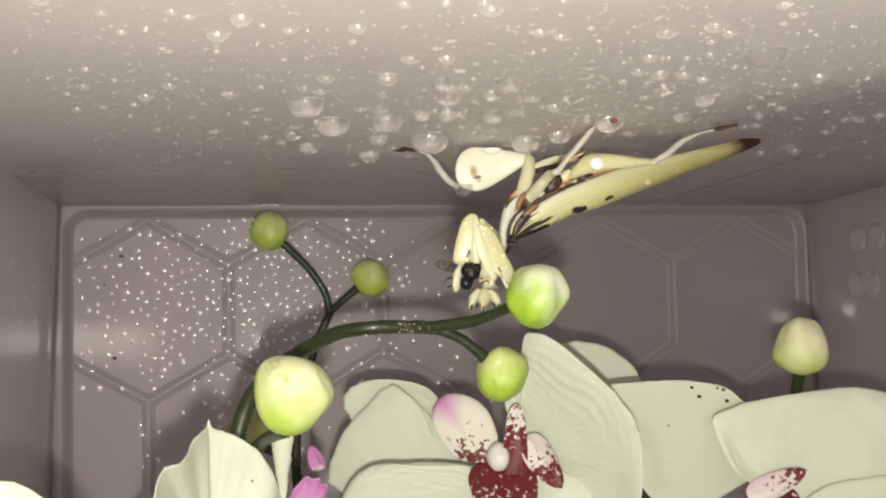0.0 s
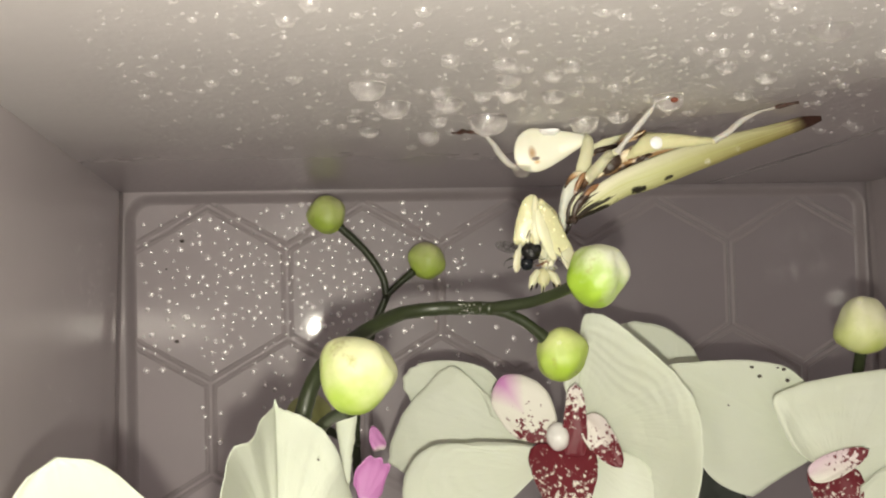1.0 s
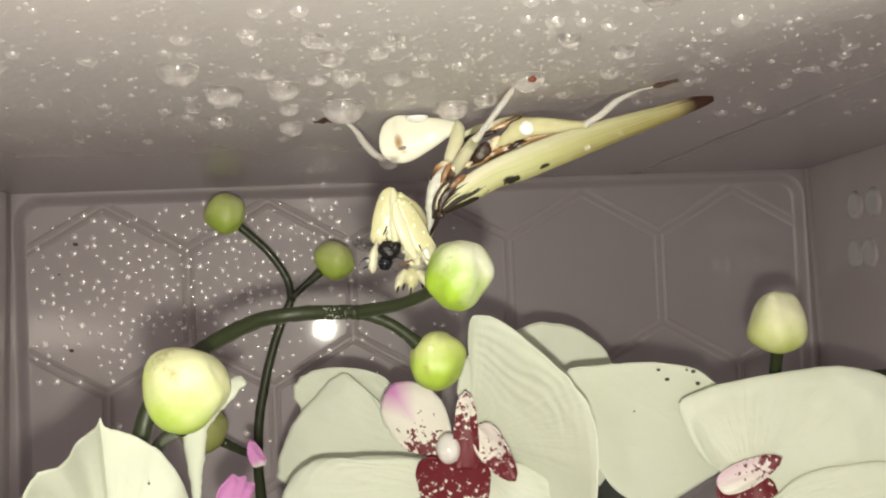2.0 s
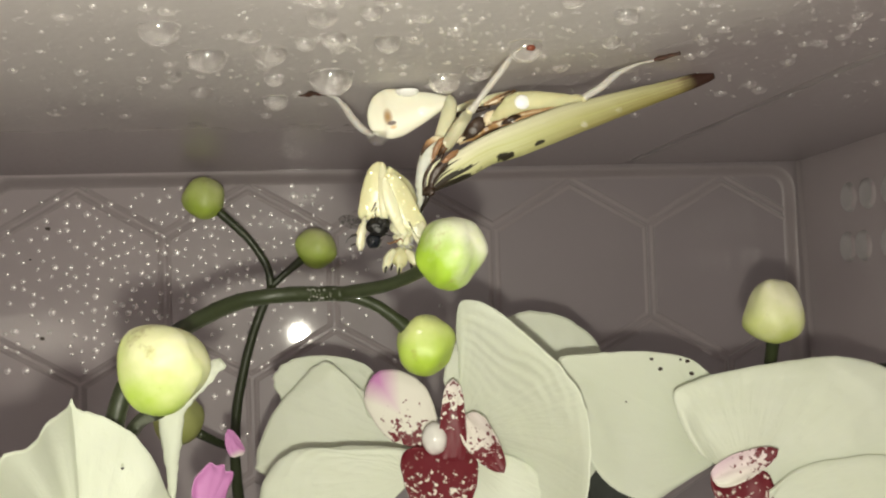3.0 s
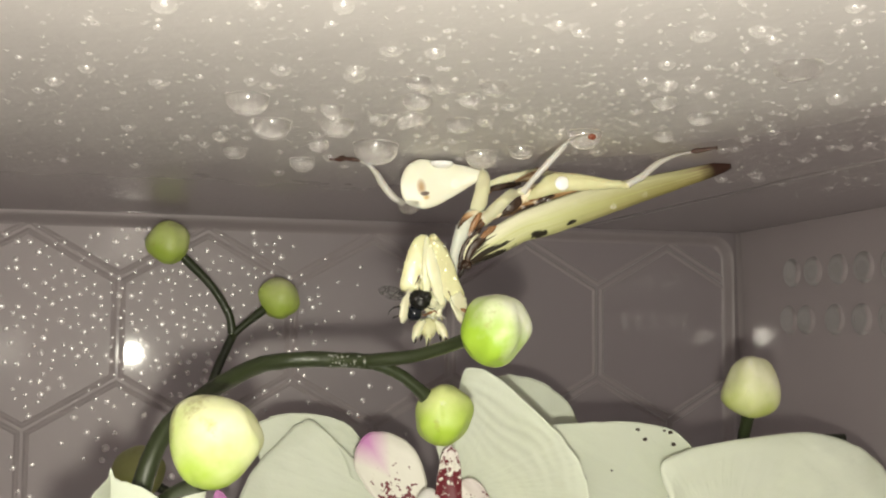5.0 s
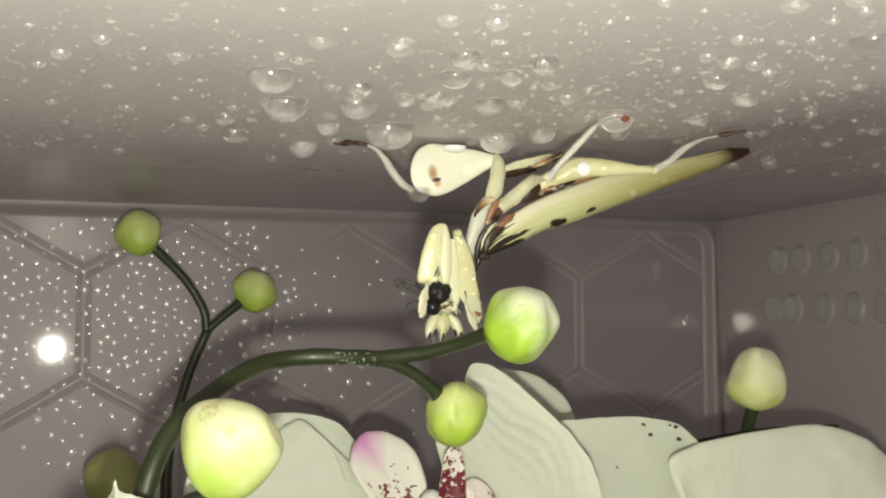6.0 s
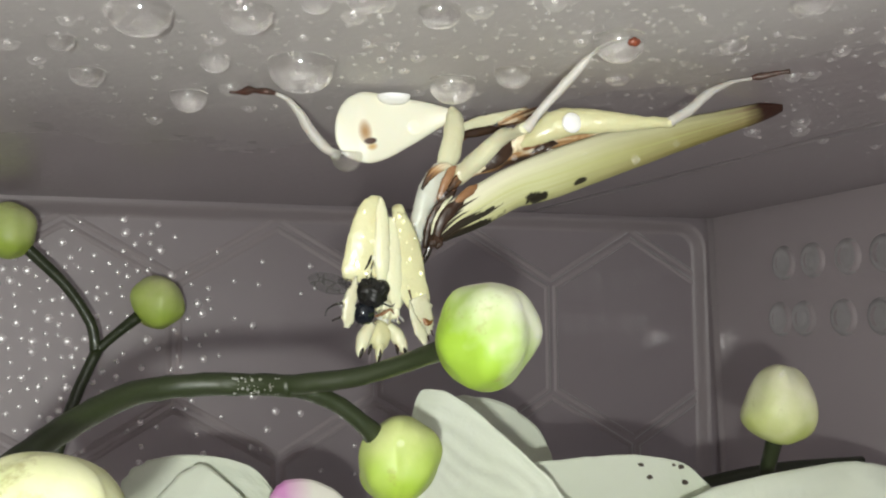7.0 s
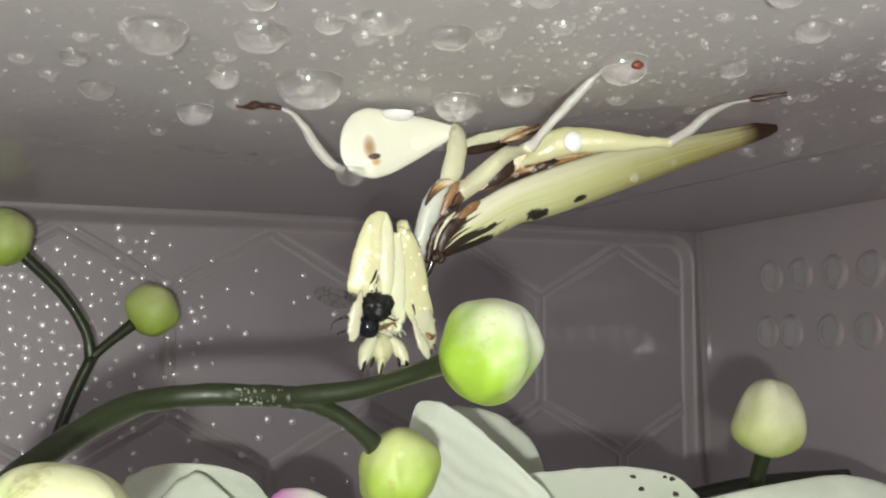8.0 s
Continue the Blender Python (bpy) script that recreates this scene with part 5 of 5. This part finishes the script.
# middle leg with the great lobe
leg = part("middle_leg", sweep("middle_leg", [(-5.2, 184.6, 156.2, 0.7, 0.7), (-4.2, 185.0, 158.4, 1.1, 0.8), (-3.4, 185.6, 160.6, 1.1, 0.75), (-2.9, 186.4, 162.2, 1.0, 0.65), (-2.8, 187.0, 163.2, 0.75, 0.55), (-3.0, 187.3, 163.9, 0.3, 0.3)], SKIN, (1, 0, 0.2), 14, 6, 0.15), mantis, "cream leg with a great petal-like lobe")
part("lobe", sweep("lobe", [(-14.7, 189.9, 161.25, 0.15, 0.05), (-14.6, 189.9, 161.25, 1.0, 0.2), (-14.35, 189.9, 161.25, 1.75, 0.3), (-13.9, 189.9, 161.26, 2.5, 0.42), (-13.25, 189.9, 161.3, 3.05, 0.55), (-12.4, 189.8, 161.4, 3.45, 0.62), (-11.35, 189.6, 161.55, 3.7, 0.7), (-9.75, 189.4, 161.8, 3.4, 0.7), (-7.8, 189.1, 162.2, 2.7, 0.65), (-5.7, 188.7, 162.7, 1.95, 0.6), (-3.9, 188.0, 163.0, 1.15, 0.5), (-2.8, 187.3, 163.1, 0.6, 0.4)], LOBE, (0.0, 0, 1), 30, 7), leg, "round white lobe with a brown smudge")
part("tibia", tube("tibia", [(-13.6, 190.8, 158.6), (-15.2, 191.4, 159.4), (-16.7, 191.8, 161.2), (-17.8, 192.0, 162.9), (-19.1, 192.0, 164.2), (-20.4, 192.0, 164.7)], [0.35, 0.5, 0.58, 0.46, 0.28, 0.16], SKIN_GLASSY, 10, 6, 0.1), leg)
part("tarsus", tube("tarsus", [(-20.4, 192.0, 164.7), (-21.4, 192.2, 164.9), (-22.5, 193.4, 165.1), (-23.6, 194.4, 165.0), (-24.4, 195.0, 165.1)], [0.2, 0.3, 0.36, 0.3, 0.2], TARSUS, 8, 6, 0.25), leg, "dark brown foot")

leg = part("middle_leg", sweep("middle_leg", [(-5.0, 183.4, 155.6, 0.7, 0.7), (-4.0, 181.8, 156.6, 1.15, 0.9), (-3.2, 178.8, 158.2, 1.15, 0.9), (-2.6, 176.4, 159.4, 0.85, 0.75), (-2.8, 173.4, 159.5, 0.5, 0.5), (-3.0, 170.6, 159.6, 0.6, 0.55)], SKIN, (0.7, 0, 1), 14, 6, 0.15), mantis, "white leg reaching up to the wet plastic")
part("tibia", tube("tibia", [(-3.0, 170.8, 159.4), (-1.8, 170.4, 161.0), (0.0, 169.2, 163.4), (1.3, 168.1, 165.2), (1.7, 167.4, 165.9)], [0.55, 0.42, 0.42, 0.4, 0.22], SKIN_GLASSY, 10, 6, 0.08), leg)
part("tarsus", tube("tarsus", [(1.6, 167.6, 165.8), (2.2, 166.2, 166.5), (2.8, 164.8, 166.8), (3.2, 163.6, 166.8)], [0.2, 0.16, 0.16, 0.2], SKIN_GLASSY, 8, 5), leg)
part("toe", blob("toe", (3.4, 163.0, 166.4), (0.6, 0.45, 0.4), patched("toe_red", (0.20, 0.05, 0.022), (0.08, 0.02, 0.01), 0.5, 800), 0.3, 2, 0, (0, 0, 10), 10), leg, "red-brown toe")

leg = part("hind_leg", sweep("hind_leg", [(1.9, 180.9, 159.4, 0.35, 0.4), (3.2, 180.0, 160.4, 0.95, 0.7), (4.8, 178.9, 161.5, 1.45, 0.8), (6.8, 177.6, 161.8, 1.35, 0.8), (9.6, 175.4, 161.6, 1.0, 0.7), (11.6, 172.8, 161.3, 0.6, 0.55), (12.8, 170.4, 161.1, 0.45, 0.45)], SKIN_YELLOW, (0, 0, 1), 14, 6, 0.15), mantis, "white hind leg reaching up to the wet plastic")
part("tibia", tube("tibia", [(12.4, 170.5, 161.1), (14.6, 170.4, 162.4), (16.4, 170.5, 163.8), (17.8, 170.5, 164.7), (20.2, 170.8, 165.7), (22.8, 171.0, 166.3)], [0.45, 0.5, 0.46, 0.36, 0.2, 0.14], SKIN_GLASSY, 10, 6, 0.08), leg)
part("tarsus", tube("tarsus", [(22.6, 171.0, 166.3), (23.4, 170.6, 166.5), (24.3, 169.6, 166.6), (25.4, 168.6, 166.8)], [0.16, 0.28, 0.3, 0.22], TARSUS, 8, 5, 0.25), leg, "dark brown foot")
part("far_leg", sweep("far_leg", [(-2.6, 187.4, 160.2, 0.5, 0.5), (0.4, 188.0, 162.4, 0.6, 0.5), (4.6, 188.4, 163.8, 0.4, 0.4), (6.6, 188.6, 164.6, 0.3, 0.3)], SKIN_PATCHED, (0, 0, 1), 12, 5), mantis)

# the fly
fly = thing("fly", None, "black fly with a smoky wing held in the mantis's fore legs", "fly")
part("thorax", blob("thorax", (-14.9, 178.2, 144.6), (1.45, 1.2, 1.3), FLY_BLACK, 0.30, 3.2, 0, (0, 20, 0), 20, 2.0), fly)
part("abdomen", blob("abdomen", (-15.45, 178.5, 142.8), (1.05, 1.0, 1.1), FLY_SHINY, 0.08, 2.2, 0, (0, -10, 0), 18, 4.0), fly)
part("head", blob("head", (-14.0, 178.0, 145.0), (0.8, 0.8, 0.85), FLY_BLACK, 0.2, 2.4, 0, (0, 0, 0), 14, 5.0), fly)
part("wing", petal("wing", (-16.0, 180.0, 144.9), (-20.0, 181.2, 146.0), (-0.3, -1, -0.1), 0.95, FLY_WING, 0.12, 0.1, 0.06, 0.5, 1.2, 0, 0.03, 41.0, nu=18, nv=12), fly, "smoky veined wing")
part("wing", petal("wing", (-15.9, 178.2, 145.0), (-18.4, 177.6, 145.8), (-0.2, -1, -0.3), 0.5, FLY_WING, 0.1, 0.1, 0.06, 0.5, 1.1, 0, 0.03, 43.0, nu=14, nv=8), fly, "smoky crumpled wing")
for pts in ([(-15.0, 177.6, 145.6), (-15.3, 177.2, 146.6), (-15.0, 177.4, 147.6)], [(-16.4, 179.4, 143.4), (-17.8, 178.6, 143.6), (-18.9, 178.4, 143.2), (-19.2, 178.4, 142.5)], [(-14.2, 177.6, 143.8), (-13.2, 177.6, 143.4), (-12.6, 178.2, 143.6)]):
    part("leg", tube("leg", pts, [0.10] + [0.07] * (len(pts) - 2) + [0.04], FLY_BLACK, 6, 4), fly)
rng = random.Random(4)
for _ in range(40):
    a, b = rng.uniform(0, 6.28), rng.uniform(-1.2, 1.2)
    d = Vector((math.cos(a) * math.cos(b), -abs(math.sin(a)) * math.cos(b), math.sin(b)))
    p = (Vector((-14.9, 178.2, 144.6)) if rng.random() < 0.65 else Vector((-15.4, 178.5, 142.7))) + d * 1.05
    part("bristle", tube("bristle", [p, p + d * 0.55 + Vector((0, 0, 0.15))], [0.035, 0.012], FLY_BLACK, 4, 1), fly)


# ---- water ----
def drop_mesh(name, r, h, seed, mat, squash=1.0, n=12, m=24):
    """A hanging drop: flat against the plastic above, bulging down."""
    verts, faces = [], []
    for i in range(n):
        a = 0.5 * math.pi * i / (n - 1)
        rr = r * math.cos(a) ** 0.8 if i < n - 1 else 0.0
        z = -h * math.sin(a)
        if i == n - 1:
            verts.append((0, 0, z))
            break
        for k in range(m):
            t = 2 * math.pi * k / m
            wob = 1 + 0.07 * noise.noise(Vector((math.cos(t) * 1.2 + seed, math.sin(t) * 1.2, seed * 3.1)))
            verts.append((rr * wob * math.cos(t) * squash, rr * wob * math.sin(t), z))
    for i in range(n - 2):
        faces += [(i * m + (k + 1) % m, i * m + k, (i + 1) * m + k, (i + 1) * m + (k + 1) % m) for k in range(m)]
    last = (n - 2) * m
    faces += [(last + (k + 1) % m, last + k, len(verts) - 1) for k in range(m)]
    faces.append(tuple(range(m)))
    return mesh(name, verts, faces, mat)


def hang(x, y, width, height, seed, mat):
    ob = new("water_drop", drop_mesh("water_drop", width / 2, height, seed, mat))
    ob.location = (x * MM, y * MM, (ceiling_z(y) + 0.02) * MM)
    ob.rotation_euler = (math.atan(-0.06), 0, 0)
    return tagged(ob, "clear hanging water drop on the wet plastic", "water drop", "hanging drops")


DROPS = [(-41.6, 158.0, 5.2, 2.2), (-36.8, 171.5, 5.4, 2.3), (-20.4, 182.5, 6.4, 3.0), (-4.0, 184.5, 5.0, 2.4), (-14.6, 163.5, 3.6, 1.6), (-27.8, 199, 4.0, 2.0), (-28.2, 184.2, 3.0, 1.4), (-29.0, 169.0, 4.6, 2.0),
         (-38.6, 193.0, 3.6, 1.5), (3.2, 165, 4.6, 2.4), (-23.4, 152.5, 3.6, 1.5), (-18.0, 150, 2.8, 1.3), (-21.4, 162, 3.4, 1.5), (0.0, 179, 3.8, 1.7), (-24.7, 164.5, 2.6, 1.2), (-31.4, 160.5, 3.0, 1.3),
         (11.7, 150.5, 3.2, 1.4), (13.9, 163, 2.8, 1.2), (3.5, 144.5, 3.0, 1.3), (8.3, 126.5, 5.1, 1.7), (-25.8, 144, 3.0, 1.3), (-17.3, 144, 3.1, 1.3), (-41.8, 182.5, 2.6, 1.1)]
for n, row in enumerate(DROPS):
    hang(*row, 1.7 * n + 0.3, WATER_PALE if n in (0, 3, 5, 6, 9) else WATER_CLEAR if n in (4, 8, 22) else WATER)


def beads(name, count, mat, sizes, place, label, low=8, rings=4, tall=(0.5, 0.85)):
    """Many small drops in one mesh; place(rng) gives the foot and the three axes, the last one away from the surface."""
    rng = random.Random(count)
    verts, faces = [], []
    for _ in range(count):
        spot = place(rng)
        if spot is None:
            continue
        foot, ex, ey, ez = spot
        r = sizes[0] * (sizes[1] / sizes[0]) ** (rng.random() ** 2.2)
        h = r * rng.uniform(*tall)
        start = len(verts)
        for i in range(rings):
            a = 0.5 * math.pi * i / rings
            for k in range(low):
                t = 2 * math.pi * (k + 0.5 * (i % 2)) / low
                verts.append(foot + ex * (r * math.cos(a) * math.cos(t)) + ey * (r * math.cos(a) * math.sin(t)) + ez * (h * math.sin(a)))
        verts.append(foot + ez * h)
        for i in range(rings - 1):
            faces += [(start + i * low + k, start + i * low + (k + 1) % low, start + (i + 1) * low + (k + 1) % low, start + (i + 1) * low + k) for k in range(low)]
        last = start + (rings - 1) * low
        faces += [(last + k, last + (k + 1) % low, len(verts) - 1) for k in range(low)]
    ob = new(name, mesh(name, verts, faces, mat))
    return tagged(ob, label, "water beads", kind="stuff")


def on_ceiling(rng):
    x, y = rng.uniform(-75, 75), rng.uniform(70, 215)
    if rng.random() > 0.12 + 0.88 * math.exp(-((y - 145) / 48) ** 2) * (0.35 + 0.65 * math.exp(-((x + 2) / 34) ** 2)):
        return None
    return Vector((x, y, ceiling_z(y) + 0.02)), Vector((1, 0, 0)), Vector((0, 1, -0.06)), Vector((0, 0, -1))


TAKEN = []


def on_back(rng):
    x, z = rng.uniform(-88, 20), rng.uniform(96, 157)
    dense = math.exp(-((x + 47) / 27) ** 2) * math.exp(-((z - 138) / 17) ** 2)
    if rng.random() > 0.02 + 0.98 * dense:
        return None
    if any((x - a) ** 2 + (z - b) ** 2 < 2.7 for a, b in TAKEN):
        return None
    TAKEN.append((x, z))
    return Vector((x, BACK - 0.02, z)), Vector((1, 0, 0)), Vector((0, 0, 1)), Vector((0, -1, 0))


beads("ceiling_beads", 1500, BEADS, (0.25, 1.3), on_ceiling, "round beads of condensation on the upper plastic", 10, 5)
beads("ceiling_mist", 16000, BEADS, (0.09, 0.36), on_ceiling, "fine mist of condensation on the upper plastic", 6, 3)
beads("ceiling_dew", 1500, DEW, (0.14, 0.34), on_ceiling, "sparkling specks of dew on the upper plastic", 8, 4)
def on_stem(rng):
    """Along the arch and down the pedicel of the small round bud, on the side that faces the mouth."""
    x, a = rng.uniform(-24.0, -10.5), rng.uniform(-0.9, 0.9)
    down = max(0.0, x + 18.6)
    foot = Vector((x, 190.6 - (0.75 * (x + 18.6) if x < -18.6 else 0.0) + 0.08 * down, 135.2 - 0.58 * down))
    out = Vector((0.25 if down else 0.0, -math.cos(a), math.sin(a))).normalized()
    return foot + out * (1.14 if not down else 0.94), Vector((1, 0, 0)), Vector((0, out.z, -out.y)), out


beads("stem_dew", 170, DEW, (0.06, 0.2), on_stem, "fine glinting dew on the dark green stem", 8, 3)
def on_left(rng):
    y, z = rng.gauss(244, 22), rng.gauss(136, 9)
    if not 190 < y < RIM - 2:
        return None
    return Vector((LEFT - DRAFT * (RIM - 1.3 - y) - LEAN * (z - 138) + 0.02, y, z)), Vector((0, 1, 0)), Vector((0, 0, 1)), Vector((1, 0, 0))


beads("side_beads", 110, BEADS, (0.25, 0.8), on_left, "scattered water beads on the left side of the tub", 10, 4, (0.35, 0.55)).matrix_basis = ASKEW
beads("back_beads", 4600, BEADS_BACK, (0.42, 0.85), on_back, "fine water beads on the honeycomb base", 10, 4, (0.35, 0.55)).matrix_basis = ASKEW


def clinging(x, y, z, r, mat, label):
    """A round drop clinging to the mantis."""
    ob = new("water_drop", blob("water_drop", (0, 0, 0), (r, r * 0.4, r * 0.92), mat, 0.05, 1.3, 0, (0, 0, 0), 10, x))
    ob.location = (x * MM, y * MM, z * MM)
    return tagged(ob, label, "water drop", "drops on the mantis")


# this drop and the next are plain white where water would mirror the torch
clinging(5.6, 177.2, 161.5, 1.1, GLINT_WHITE, "round water drop on the mantis's hind leg, coloured white for its glint")
cap = new("water_drop", drop_mesh("water_drop", 1.75, 0.95, 5.5, GLINT_WHITE))
cap.location = (-8.9 * MM, 188.3 * MM, 164.85 * MM)
tagged(cap, "flat water drop between lobe and plastic, coloured white for its reflection", "water drop", "drops on the mantis")
bead = new("water_drop", drop_mesh("water_drop", 1.75, 1.9, 2.5, WATER))
bead.location = (-13.2 * MM, 190.4 * MM, 158.9 * MM)
tagged(bead, "clear water drop hanging from the mantis's knee", "water drop", "drops on the mantis")
for row in ((-6.7, 188.2, 161.7, 0.75), (24.4, 181.6, 163.2, 0.5), (20.9, 181.4, 161.0, 0.6), (15.6, 181.0, 158.8, 0.55), (-6.9, 180.6, 154.0, 0.4), (3.2, 181.0, 158.9, 0.4), (5.2, 181.0, 159.3, 0.35), (1.2, 181.0, 158.2, 0.35), (-15.0, 177.6, 149.3, 0.28), (-14.9, 177.4, 147.8, 0.3), (-2.8, 180.3, 158.4, 0.45), (-1.9, 180.0, 159.2, 0.35), (-4.6, 181.0, 156.4, 0.5), (0.6, 180.0, 160.0, 0.4), (9.5, 181.2, 159.0, 0.4), (12.0, 181.2, 159.6, 0.3), (53.7, 202.4, 133.8, 0.5), (-8.2, 187.4, 129.4, 0.45)):
    clinging(*row, CLINGING, "clear water drop clinging to the pale surface")


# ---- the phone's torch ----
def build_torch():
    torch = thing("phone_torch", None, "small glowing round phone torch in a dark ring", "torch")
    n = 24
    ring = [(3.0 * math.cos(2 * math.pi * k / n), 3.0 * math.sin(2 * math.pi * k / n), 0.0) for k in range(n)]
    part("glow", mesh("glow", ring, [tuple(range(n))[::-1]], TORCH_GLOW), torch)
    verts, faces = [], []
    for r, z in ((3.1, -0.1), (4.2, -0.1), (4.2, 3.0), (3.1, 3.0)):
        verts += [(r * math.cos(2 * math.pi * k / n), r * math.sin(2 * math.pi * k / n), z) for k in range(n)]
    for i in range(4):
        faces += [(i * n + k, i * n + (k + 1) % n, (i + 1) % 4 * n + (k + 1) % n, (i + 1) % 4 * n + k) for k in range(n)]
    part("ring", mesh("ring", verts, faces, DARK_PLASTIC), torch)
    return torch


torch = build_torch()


def motions():
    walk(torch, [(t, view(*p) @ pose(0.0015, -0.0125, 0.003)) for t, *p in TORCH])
    # the second grasping leg opens a little after the middle of the meal
    knee = pose(-0.0106, 0.1786, 0.1460)
    shut, wide = pose(0.0002, -0.0011, 0.0004) @ knee @ pose(0, 0, 0, 0, -14, 0) @ knee.inverted(), pose(0, 0, 0)
    walk(inner_leg, [(0.0, shut), (4.6, shut), (5.8, wide), (8.0, wide)])


motions()
